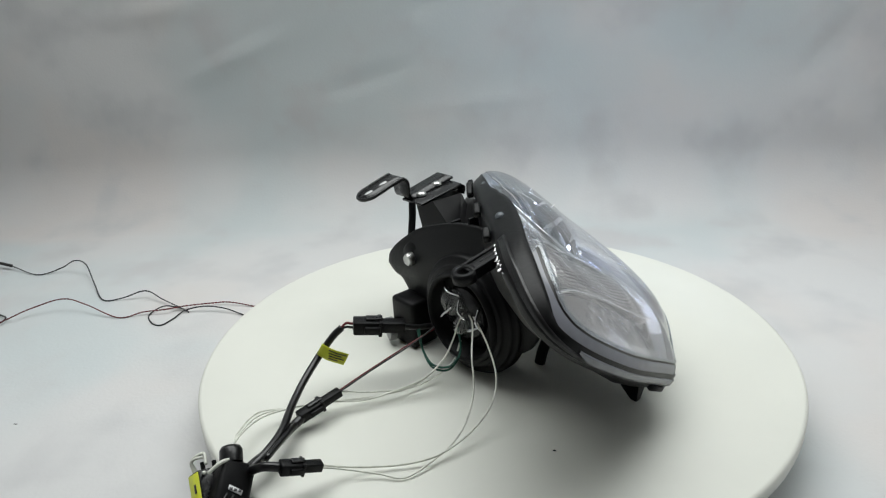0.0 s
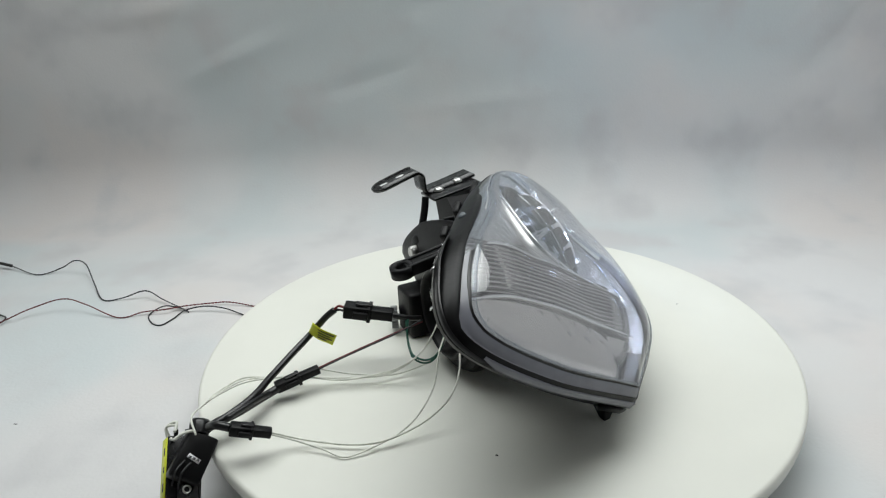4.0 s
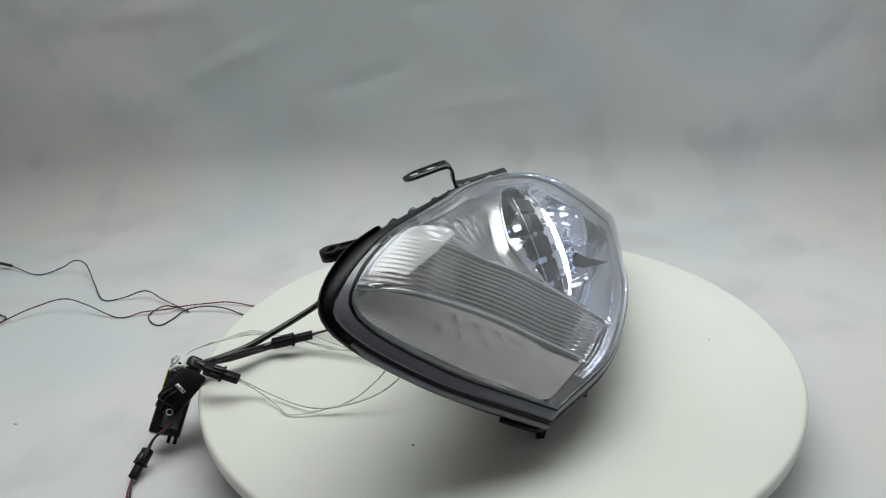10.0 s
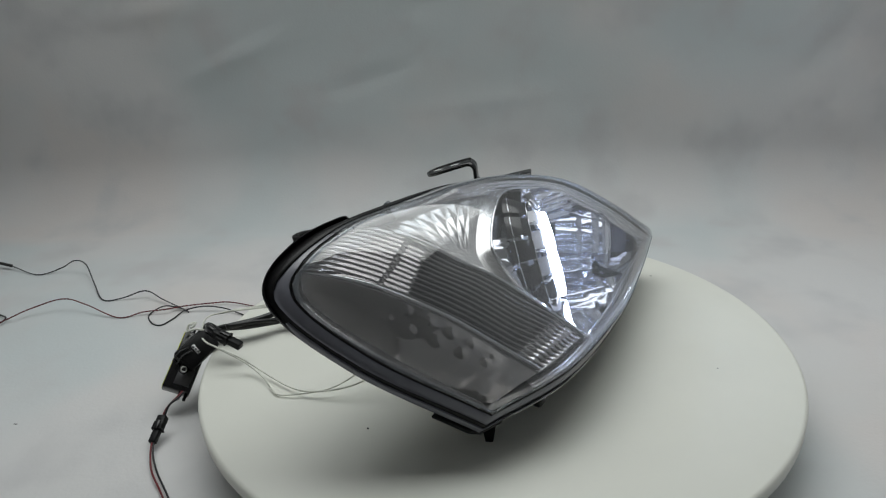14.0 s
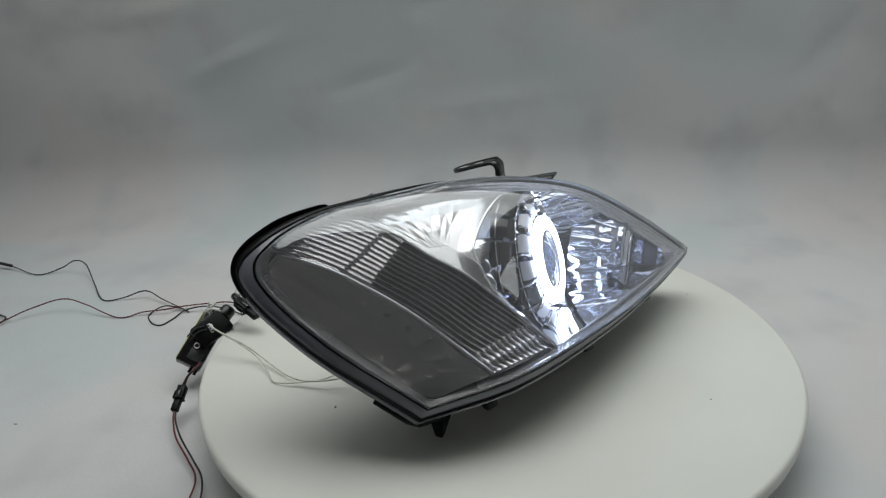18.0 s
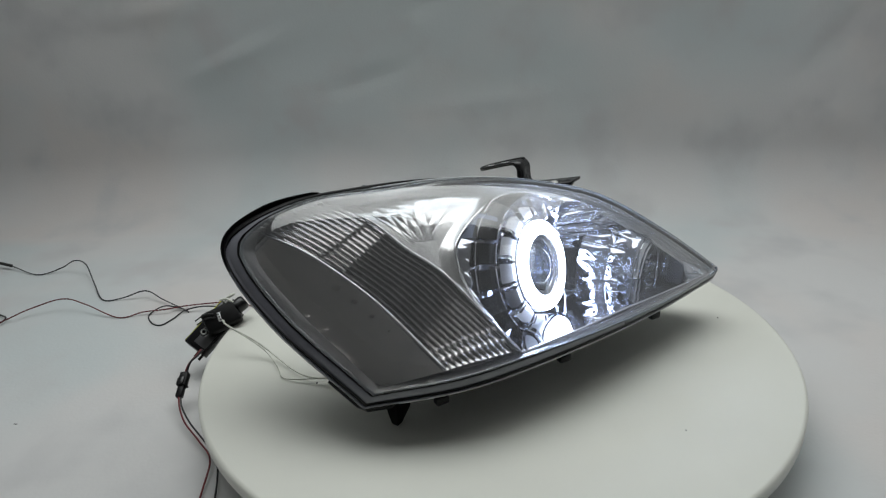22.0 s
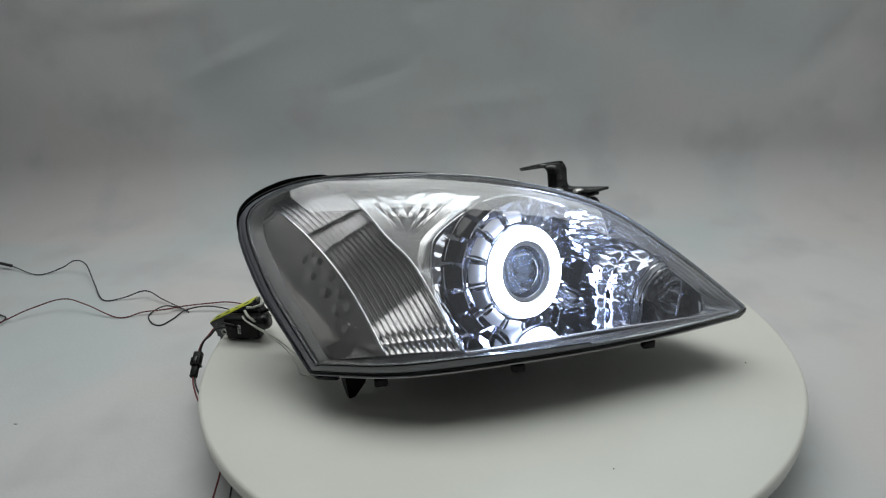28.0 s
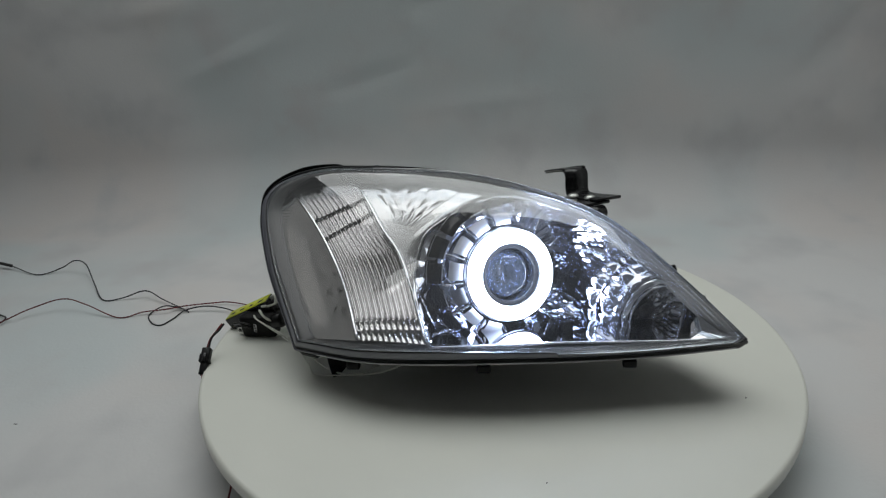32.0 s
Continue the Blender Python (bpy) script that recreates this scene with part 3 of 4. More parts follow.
def feet():
    part("front_foot", loft([[Vector((x, 0.009 + y, z)) for x, y in ((x0, -j), (x1, -j), (x1, j), (x0, j))] for z, x0, x1, j in ((0.0, 0.168, 0.174, 0.003), (0.012, 0.158, 0.176, 0.005), (0.045, 0.146, 0.179, 0.008))]), BLACK, LAMP, smooth=False, m=TURN)
    part("foot_web", box_bm(0.003, 0.022, 0.022, 0.0008), BLACK, LAMP, m=TURN @ at(0.150, 0.024, 0.034))
    part("middle_foot", tube([(0.075, -0.009, 0.004), (0.077, -0.006, 0.02), (0.084, 0.004, 0.05)], 0.0055, 8), BLACK, LAMP, m=TURN)
    # clips along the rim
    for s, f, z, w in ((-0.155, 0.150, 0.078, 0.010), (-0.142, 0.122, 0.098, 0.016), (-0.020, 0.008, 0.169, 0.018), (0.050, -0.050, 0.180, 0.014), (0.100, -0.090, 0.180, 0.012), (-0.070, 0.055, 0.151, 0.014)):
        p = ring_point(1.015, angle_of(s, f, z), 1.0, 0.013)
        part("clip", box_bm(w, 0.006, 0.007, 0.0015), BLACK, LAMP, m=TURN @ at(*p) @ pose(0, 0, 0, 10, 25, -42))
    for s, f, z in ((0.180, 0.060, 0.030), (0.060, 0.128, 0.040), (-0.07, 0.160, 0.040)):
        p = ring_point(1.0, angle_of(s, f, z), 1.0, 0.017)
        part("clip", box_bm(0.012, 0.008, 0.008, 0.0015), BLACK, LAMP, m=TURN @ at(*p) @ pose(0, 0, 0, 0, 0, -25))
    part("corner_lip", loft([[Vector(ring_point(1.0, angle_of(*c), 1.0, 0.008)) + Vector(o) for o in ((0, 0, 0), (0.001, -0.002, -0.003), (0.0, -0.002, -0.005), (-0.003, -0.001, -0.003))] for c in ((0.20, -0.03, 0.05), (0.206, 0.0, 0.039), (0.203, 0.010, 0.037), (0.19, 0.025, 0.038))]), BLACK, LAMP, m=TURN)
    # raised wing over the outboard shoulder
    a0, a1 = angle_of(0.117, -0.088, 0.182), angle_of(0.214, -0.120, 0.118)
    rows = []
    for i in range(33):
        p = a0 + (a1 - a0) * i / 32
        e = min(1.0, i / 1.2, (32 - i) / 22)
        rows.append([ring_point(1.000 + j * (0.004 + 0.020 * e) / 4, p, 1.0, 0.004 - j * 0.0020 * e) for j in range(5)])
    part("shoulder_wing", solid_sheet(rows, -0.003 * Vector(NX)), RUBBER, LAMP, "black rubber seal strip", m=TURN)
    # screws and a boss on the flange
    for s0, f0, z0, r0 in ((0.0924, -0.0810, 0.1785, 0.0040), (0.0061, -0.0125, 0.1725, 0.0032)):
        part("flange_screw", lathe([(0.0, 0.0026), (r0 * 0.5, 0.0025), (r0 * 0.9, 0.0016), (r0, -0.001)], 18), GREY_TRIM, LAMP, "small dull zinc screw", m=TURN @ at(s0, f0, z0) @ pose(0, 0, 0, 38, 0, 0))
    part("flange_boss", lathe([(0.0, -0.0035), (0.0058, -0.0035), (0.0066, -0.0025), (0.0072, 0.004)], 22), GREY_TRIM, LAMP, "grey round boss", m=TURN @ at(0.1286, -0.1000, 0.1500) @ F_AXIS)


feet()
HALO_AT = (0.0058, 0.0638, 0.0995)
RING_TILT = 15.6         # degrees by which the ring leans back


def halo():
    k = 0.955
    m = TURN @ at(*HALO_AT) @ pose(0, 0, 0, RING_TILT, 0, 1.8) @ F_AXIS
    prof = [(0.0361 - 0.0068 * math.cos(a), 0.0024 * math.sin(a)) for a in [math.pi * q / 10 for q in range(11)]] + [(0.0429, -0.0036), (0.0295, -0.0036)]
    part("halo_ring", lathe(prof, 96, closed=True), HALO, LAMP, "glowing white halo ring", m=m)

    def scaled(rows):
        return [(r * k, h) for r, h in rows]
    part("ring_holder", lathe([(0.0427, -0.0034), (0.0440, -0.0040), (0.0450, -0.006), (0.0449, -0.0105), (0.0438, -0.011), (0.0434, -0.020), (0.0445, -0.021), (0.0445, -0.036)], 112), CHROME_SOFT, LAMP, "stepped chrome barrel behind the ring", m=m)
    part("projector_shroud", lathe([(0.0297, 0.0004), (0.0292, 0.0008), (0.0288, -0.002), (0.0276, -0.0055), (0.0262, -0.0065), (0.0258, -0.003), (0.0250, -0.002), (0.0244, -0.004), (0.0240, -0.012), (0.0236, -0.040)], 112), CHROME, LAMP, "stepped chrome shroud round the projector", m=m)
    prof = [(0.0, 0.004)] + [(0.0236 * math.sin(a), -0.014 + 0.018 * math.cos(a)) for a in [math.pi / 2 * q / 14 for q in range(1, 15)]]
    part("projector_lens", lathe(prof, 64), PROJ_GLASS, LAMP, "domed glass projector lens", m=m)
    part("projector_cup", lathe(scaled([(0.0232, -0.014), (0.021, -0.030), (0.014, -0.042), (0.0, -0.045)]), 48), BLUE_CUP, LAMP, m=m)
    part("projector_shade", loft([[Vector((x, y, h)) for x, y in ((-0.004, -0.012), (0.004, -0.012), (0.003, 0.010), (-0.003, 0.010))] for h in (-0.030, -0.024)]), CHROME, LAMP, "bright shade inside the projector", m=m)
    # stepped cage round the ring: white blocks between thin vanes
    n = 14
    for i in range(n):
        lo, hi = 2 * math.pi * (i + 0.17) / n, 2 * math.pi * (i + 0.85) / n
        c = (lo + hi) / 2
        arc = [lo + (hi - lo) * q / 6 for q in range(7)]
        if -0.9 < math.sin(c) and math.cos(c) > -0.2:
            rows = [[Vector((r * math.cos(t), -r * math.sin(t), h)) for t in arc] for r, h in ((0.0468, -0.0095), (0.0472, -0.0036), (0.0520, -0.0044), (0.0568, -0.0060), (0.0576, -0.0130))]
            part("diffuser_segment", sheet(rows), BLANK if i == 13 else SEGMENT, LAMP, "grey blank in the cage" if i == 13 else "white block lit by the ring", m=m)
        v = lo - 0.055
        part("vane", box_bm(0.018, 0.0012, 0.009, 0.0004), CHROME, LAMP, m=m @ at(0.0560 * math.cos(v), -0.0560 * math.sin(v), -0.0085) @ pose(0, 0, 0, 0, 0, -math.degrees(v)) @ pose(0, 0, 0, 0, 20, 0))
    # outer tier: dark windows in bright frames
    for i in range(18):
        lo, hi = 2 * math.pi * (i + 0.10) / 18, 2 * math.pi * (i + 0.90) / 18
        c = (lo + hi) / 2
        if math.cos(c) < 0.1 or math.sin(c) < -0.93:
            continue
        arc = [lo + (hi - lo) * q / 4 for q in range(5)]
        rows = [[Vector((r * math.cos(t), -r * math.sin(t), h)) for t in arc] for r, h in ((0.0640, -0.0200), (0.0644, -0.0130), (0.0690, -0.0200), (0.0738, -0.0285), (0.0745, -0.0330))]
        win = part("cage_window", sheet(rows), WINDOW, LAMP, "dark window of the cage", m=m)
        for r0, h0 in ((0.0642, -0.0127), (0.0740, -0.0282)):
            part("window_frame", tube([(r0 * math.cos(t), -r0 * math.sin(t), h0) for t in arc], 0.0006, 6, 3), CHROME, win)


BLANK = mat("grey_plastic_blank", (0.16, 0.165, 0.175), 0.25, vary=0.15, vscale=60)
WINDOW = mat("dark_glossy_window", (0.012, 0.012, 0.015), 0.10, vary=0.2, vscale=60)
PROJ_GLASS = clear_mat("projector_glass", tint=(0.92, 0.95, 1.0), haze=0.03, rough=0.02, ior=1.7, haze_colour=(0.7, 0.78, 0.9))
BLUE_CUP = mat("blue_grey_reflector", (0.74, 0.79, 0.88), 0.10, 1.0, vary=0.2, vscale=60)
halo()


def patch(left, right, nu, nv, g, d, relief=None):
    """Rows between two edge lines of the lens plane, at depth d below a flattened skin."""
    l, r = spline([(*p, 0) for p in left], nu), spline([(*p, 0) for p in right], nu)
    k = min(len(l), len(r))
    rows = []
    for i in range(k):
        row = []
        for j in range(nv + 1):
            u = j / nv
            a, b = (l[i] * (1 - u) + r[i] * u)[:2]
            row.append(lens_point(a, b, g, d + (relief(i / (k - 1), u) if relief else 0.0)))
        rows.append(row)
    return rows


BAND_OUT = [(0.217, -0.051), (0.173, -0.019), (0.141, 0.007), (0.110, 0.037), (0.085, 0.067), (0.058, 0.105)]
BAND_IN = [(0.158, -0.079), (0.108, -0.040), (0.077, -0.009), (0.050, 0.014), (0.025, 0.047), (-0.006, 0.094)]
SIDE_OUT = [(0.214, -0.027), (0.210, 0.003), (0.186, 0.043), (0.158, 0.074), (0.131, 0.095), (0.106, 0.110)]
CAVITY = [(-0.010, 0.096), (0.012, 0.064), (0.026, 0.036), (0.032, 0.002), (0.027, -0.018), (-0.002, -0.050), (-0.036, -0.069), (-0.092, -0.068),
          (-0.148, -0.0495), (-0.188, -0.029), (-0.222, -0.0105), (-0.256, 0.0085), (-0.211, 0.026), (-0.166, 0.042), (-0.120, 0.058), (-0.075, 0.075)]
DIMPLES = [(0.1567, 0.0176), (0.1400, 0.0180), (0.1441, 0.0321), (0.1260, 0.0324), (0.1265, 0.0480), (0.1120, 0.0469), (0.1116, 0.0648), (0.0990, 0.0618), (0.0960, 0.0806), (0.0875, 0.0800)]
FLOOR_LINE = spline([(*p, 0) for p in CAVITY + CAVITY[:1]], 24)[:-1]


def inside(a, b, poly):
    hit = False
    for i in range(len(poly)):
        (x0, y0), (x1, y1) = poly[i - 1], poly[i]
        if (y0 > b) != (y1 > b) and a < (x1 - x0) * (b - y0) / (y1 - y0) + x0:
            hit = not hit
    return hit


def ridge(x):
    """A triangle wave from 0 to 1 and back."""
    return 1 - abs(2 * (x % 1.0) - 1)


def inner_panels():
    # silver bezel under the whole lens, open over the bowl
    qs = [1.0, 0.985, 0.97, 0.95, 0.93, 0.91, 0.88, 0.82, 0.76, 0.70, 0.63, 0.56, 0.49, 0.42, 0.35, 0.28, 0.21, 0.14, 0.07]
    rings = [[ring_point(bezel_rim(p) * q, p, 0.72, 0.018 - 0.014 * max(0.0, (q - 0.91) / 0.09) ** 1.3) for p in ANGLES] for q in qs]
    verts, faces = closed_rings(rings, True)
    hole = [(x, y) for x, y, _ in FLOOR_LINE]
    kept = []
    for f in faces:
        c = sum((np.array(verts[i]) for i in f), np.zeros(3)) / len(f) - MID
        if not inside(c @ AX, c @ BX, hole):
            kept.append(f)
    n = len(ANGLES)
    # one wall in two tones: the outboard stretch is coloured dark for its dim reflection
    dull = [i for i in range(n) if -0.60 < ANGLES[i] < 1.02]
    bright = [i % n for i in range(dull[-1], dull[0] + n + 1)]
    part("bezel_wall", sheet([[r[i] for i in dull] for r in rings[:6]]), SHADED_BEZEL, LAMP, "bezel wall beside the side reflector, darkened for its dim reflection", m=TURN)
    lines = [[ring_point(bezel_rim(ANGLES[i]) * (1.0 - 0.0075 * k), ANGLES[i], 0.72, 0.018 - 0.014 * max(0.0, 1 - k / 12) ** 1.3 + (0.0009 if k % 3 == 1 else 0.0)) for i in bright] for k in range(13)]
    part("bezel_wall", sheet(lines), BEZEL, LAMP, "silver wall along the top and the sill", m=TURN)
    kept = [f for f in kept if min(f) >= 5 * len(ANGLES)]
    part("inner_bezel", (verts, kept), BEZEL, LAMP, "silver inner bezel", m=TURN)
    # fluted band, with two slanting steps across it
    def flute(i, u):
        rise = 0.0012 * max(0.0, 1 - i / 0.16) ** 1.5
        if i > 0.91:
            return 0.0018 * abs(math.sin(math.pi * 12 * u)) * abs(math.sin(math.pi * (i - 0.91) / 0.045)) - 0.001
        deep, drop = (0.0040, 0.0) if i < 0.30 - 0.10 * u else (0.0040, 0.0018) if i < 0.43 - 0.15 * u else (0.0060, 0.0014 - 0.034 * max(0.0, i - 0.58) ** 2)
        return deep * abs(math.sin(math.pi * 12 * u)) + drop - 0.002 - rise
    part("fluted_band", sheet(patch(BAND_OUT, BAND_IN, 28, 144, 0.72, 0.012, flute)), FLUTE, LAMP, "silver fluted indicator reflector", m=TURN)
    # side panel with dimples
    rows = patch(SIDE_OUT, BAND_OUT, 24, 80, 0.72, 0.0125, lambda i, u: 0.0045 * math.sin(math.pi * u) * math.sin(math.pi * min(1.0, i + 0.12)))
    cents = [lens_point(a, b, 0.72, 0.014) for a, b in DIMPLES]
    n = Vector(NX)
    rows = [[p + n * sum(0.0009 * math.exp(-((p - c).length / 0.0036) ** 2) for c in cents) for p in row] for row in rows]
    part("side_panel", sheet(rows), SATIN, LAMP, "smooth satin silver side reflector with dimples", m=TURN)
    # edging strips between the panels
    for line in (BAND_OUT, BAND_IN):
        part("panel_edge", tube([lens_point(a, b, 0.72, 0.0095) for a, b in line], 0.0016, 6, 8), CHROME, LAMP, m=TURN)
    # faceted patch above the bowl
    rows = patch([(0.128, -0.072), (0.100, -0.048), (0.070, -0.020)], [(0.004, -0.084), (0.026, -0.054), (0.050, -0.020)], 24, 96, 0.72, 0.0176,
                 lambda i, u: -0.0007 * min(ridge(u * 5 + i * 2), ridge(u * 5 - i * 2)) * min(1.0, (1 - i) * 3))
    part("faceted_patch", sheet(rows), PILLOW, LAMP, "chrome patch of diamond facets", smooth=False, m=TURN)


PILLOW = mat("pillow_optics", (0.68, 0.68, 0.69), 0.20, 0.95, vary=0.08, vscale=40)
# dark copy of the bezel's silver, standing for a dim reflection
SHADED_BEZEL = mat("shaded_bezel", (0.085, 0.083, 0.085), 0.22, 0.3, vary=0.12, vscale=40, bump=0.04, bscale=50)
BEZEL = mat("silver_bezel", (0.71, 0.705, 0.71), 0.24, 1.0, vary=0.08, vscale=20, bump=0.04, bscale=40)
inner_panels()
LAMP2_AT = (-0.110, 0.129, 0.063)


SECTORS = 40


def bowl_depth(r, a, edge_r, edge_f):
    """How far forward the back wall lies at distance r from the ring's axis: flat behind the ring, then the flare to the
    mouth; towards the tip a steep ramp that eases off under the small lamp."""
    base = HALO_AT[1] - 0.033
    u = min(1.0, max(0.0, (r - 0.062) / max(0.004, edge_r - 0.062)))
    flare = base + (edge_f - base) * u ** 1.35
    ramp = max(base, min(base + 0.98 * max(0.0, r - 0.044), edge_f - 1.6 * (edge_r - r)))
    w = min(1.0, max(0.0, (-0.25 - math.cos(a)) * 3))
    return flare + (ramp - flare) * w


def off_small_lamp(v):
    """Distance from the small lamp's axis."""
    return math.hypot(v.x - LAMP2_AT[0], v.z - LAMP2_AT[2])


def cavity():
    mouth = [lens_point(a, b, 0.72, 0.012) for a, b, _ in FLOOR_LINE]
    count = len(mouth)
    sill = range(11 * 24 + 8, count)
    # back edge of the shelf along the sill
    edge = []
    for i, p in enumerate(mouth):
        if i in sill:
            back = min(p.y - 0.004, 0.052 + 0.66 * max(0.0, -0.030 - p.x))
            edge.append(Vector((p.x, back, p.z - 0.012 * min(1.0, (p.y - back) / 0.03))))
        else:
            edge.append(p)
    rows = [[mouth[i].lerp(edge[i], k / 12) + Vector((0, 0, -0.0006 * math.sin(math.pi * k / 12))) for i in list(sill) + [0]] for k in range(13)]
    verts, faces = sheet(rows)
    verts = [Vector(v) for v in verts]
    faces = [f for f in faces if not all(off_small_lamp(verts[k]) < 0.0440 and verts[k].y < LAMP2_AT[1] - 0.010 for k in f)]
    part("bowl_shelf", (verts, faces), CHROME, LAMP, "mirror-bright chrome shelf under the ring", m=TURN)
    # side walls of the mouth run back to the flare
    hs, hz = HALO_AT[0], HALO_AT[2]
    polar = sorted((math.atan2(p.z - hz, p.x - hs), math.hypot(p.x - hs, p.z - hz), p.y) for p in edge)
    pa = np.array([v[0] for v in polar])
    pr, pf = np.array([v[1] for v in polar]), np.array([v[2] for v in polar])
    ext_a = np.concatenate([pa - 2 * math.pi, pa, pa + 2 * math.pi])
    ext_r, ext_f = np.tile(pr, 3), np.tile(pf, 3)
    n, rings = SECTORS * 10, 56
    verts = []
    for j in range(rings + 1):
        for i in range(n):
            a = -math.pi + 2 * math.pi * i / n
            er, ef = float(np.interp(a, ext_a, ext_r)), float(np.interp(a, ext_a, ext_f))
            er = max(er, 0.047)
            r = 0.040 + (er - 0.040) * j / rings
            cell = i / 10 % 1.0
            tier = (r - 0.066) / 0.019 % 1.0 if r > 0.066 else (r - 0.046) / 0.020 % 1.0
            fade = min(1.0, max(0.0, (er - r) / 0.004))
            fan = 0.0
            toward = min(1.0, max(0.0, (-0.15 - math.cos(a)) * 4))
            if toward:
                band = int((r - 0.040) / 0.021 + 0.6 * math.sin(7 * a))
                needle = i // 4
                kick = noise.cell(Vector((needle * 1.37, band * 2.11, 0.5)))
                fan = (0.0005 + 0.0016 * kick) * ridge(i / 4) + 0.0022 * noise.cell(Vector((needle // 5 * 1.9, band * 3.3, 7.5))) * ridge((r - 0.040) / 0.021 + 0.6 * math.sin(7 * a))
                fan *= toward * min(1.0, max(0.0, (r - 0.042) / 0.006))
            tiers = 0.0027 * (4 * cell * (1 - cell)) * min(1.0, max(0.0, (r - 0.062) / 0.01)) + (0.0034 if r > 0.062 else 0.0) * tier * (1.25 - tier)
            relief = (tiers * (1 - 0.85 * toward) + fan) * fade
            if a < -1.0 and a > -2.7:
                relief *= 0.8
            verts.append(Vector((hs + r * math.cos(a), bowl_depth(r, a, er, ef) + relief, hz + r * math.sin(a))))
    faces = [(j * n + i, j * n + (i + 1) % n, (j + 1) * n + (i + 1) % n, (j + 1) * n + i) for j in range(rings) for i in range(n)]
    faces = [f for f in faces if min(off_small_lamp(verts[k]) for k in f) > 0.0385]
    part("reflector_bowl", (verts, faces), CHROME_SOFT, LAMP, "faceted chrome reflector bowl", smooth=False, m=TURN)
    # fluted skirt and tube that carry the small lamp
    ns = 16 * 10
    prof = [(0.0500, -0.062, 0.0012), (0.0485, -0.052, 0.0026), (0.0472, -0.043, 0.0034), (0.0462, -0.0365, 0.0028)]
    prof += [(0.0452 - 0.0045 * v, -0.033 + 0.018 * v, 0.0036 * math.sin(math.pi * v)) for v in [q / 8 for q in range(9)]]
    prof += [(0.0398 - 0.0033 * v, -0.0130 + 0.007 * v, 0.0014 * math.sin(math.pi * v)) for v in [q / 4 for q in range(5)]] + [(0.0345, -0.007, 0.0)]
    verts = []
    for r, h, swell in prof:
        for i in range(ns):
            a, cell = 2 * math.pi * i / ns, i / 10 % 1.0
            bump = swell * (4 * cell * (1 - cell)) ** 0.7
            verts.append(Vector((LAMP2_AT[0] + (r + 0.8 * bump) * math.cos(a), LAMP2_AT[1] + h + 0.5 * bump, LAMP2_AT[2] + (r + 0.8 * bump) * math.sin(a))))
    faces = []
    rim_line = [(p.x, p.z) for p in mouth]
    for j in range(len(prof) - 1):
        for i in range(ns):
            f = (j * ns + i, j * ns + (i + 1) % ns, (j + 1) * ns + (i + 1) % ns, (j + 1) * ns + i)
            if all(inside(verts[k].x, verts[k].z, rim_line) or (0.036 < verts[k].z < 0.075 and verts[k].x > LAMP2_AT[0]) for k in f):
                faces.append(f)
    part("small_lamp_skirt", (verts, faces), CHROME_SOFT, LAMP, "fluted chrome skirt round the small lamp", m=TURN)
    # silver collar round the mouth, under the bezel
    loop = [FLOOR_LINE[i] for i in range(12, 10 * 24)]
    mid = np.array((-0.045, 0.0, 0.0))
    part("bowl_collar", sheet([[lens_point(*((mid + (p - mid) * k)[:2]), 0.72, d) for p in loop] for k, d in ((1.0, 0.0122), (1.05, 0.0150), (1.12, 0.0175), (1.28, 0.0190))]), BEZEL, LAMP, "silver collar round the bowl", m=TURN)
    part("bowl_rim", tube([lens_point(a, b, 0.72, 0.011) for a, b in CAVITY[:8]], 0.0016, 6, 8), CHROME, LAMP, m=TURN)
    part("sill_line", tube([lens_point(a, b, 0.72, 0.010) for a, b in CAVITY[11:] + CAVITY[:1]], 0.0012, 6, 8), CHROME, LAMP, m=TURN)
    # small lamp near the tip
    m = TURN @ at(*LAMP2_AT) @ F_AXIS
    dish = []
    for q, (r, h) in enumerate([(0.0352, -0.006), (0.0335, -0.002), (0.030, -0.002), (0.0285, -0.005), (0.026, -0.0085), (0.0235, -0.0105), (0.021, -0.0130), (0.018, -0.0145), (0.015, -0.016), (0.012, -0.0175), (0.007, -0.019)]):
        lift = 0.0 if q < 3 else 0.0034 * (1 if q % 2 else 0.2)
        dish.append([Vector((r * math.cos(t), r * math.sin(t), h + lift * abs(math.sin(6 * t + (q // 3) * 0.5)))) for t in [2 * math.pi * z / 96 for z in range(96)]])
    part("small_reflector", closed_rings(dish), CHROME, LAMP, "small round chrome reflector", m=m)
    part("small_lamp_ring", lathe([(0.0305, -0.001), (0.0297, 0.0005), (0.0287, 0.0003), (0.028, -0.002)], 56), CHROME, LAMP, "thin chrome ring", m=m)
    part("small_bulb", lathe([(0.0, 0.004), (0.004, 0.003), (0.0065, -0.001), (0.0065, -0.010), (0.005, -0.014), (0.005, -0.023)], 28), BULB_GLASS, LAMP, "small glass bulb", m=m)
    part("small_bulb_cap", lathe([(0.0062, -0.014), (0.007, -0.016), (0.007, -0.023)], 24), BLACK_GLOSS, LAMP, m=m)
    part("bulb_hole", lathe([(0.0, -0.004), (0.0060, -0.004), (0.0064, 0.0), (0.0078, 0.0008), (0.0088, -0.001)], 32), SMOKE, LAMP, "dark round socket in the small reflector", m=m @ at(0.008, -0.004, -0.006))
    for x, y, r in ((-0.014, -0.003, 0.0032), (-0.018, 0.004, 0.0028), (-0.012, 0.006, 0.0026), (-0.019, -0.007, 0.0024), (-0.006, -0.016, 0.0030), (-0.024, 0.000, 0.0026)):
        part("reflector_pip", lathe([(0.0, 0.0016), (r * 0.5, 0.0013), (r * 0.85, 0.0005), (r, -0.001)], 20), CHROME, LAMP, m=m @ at(x, y, -0.008))
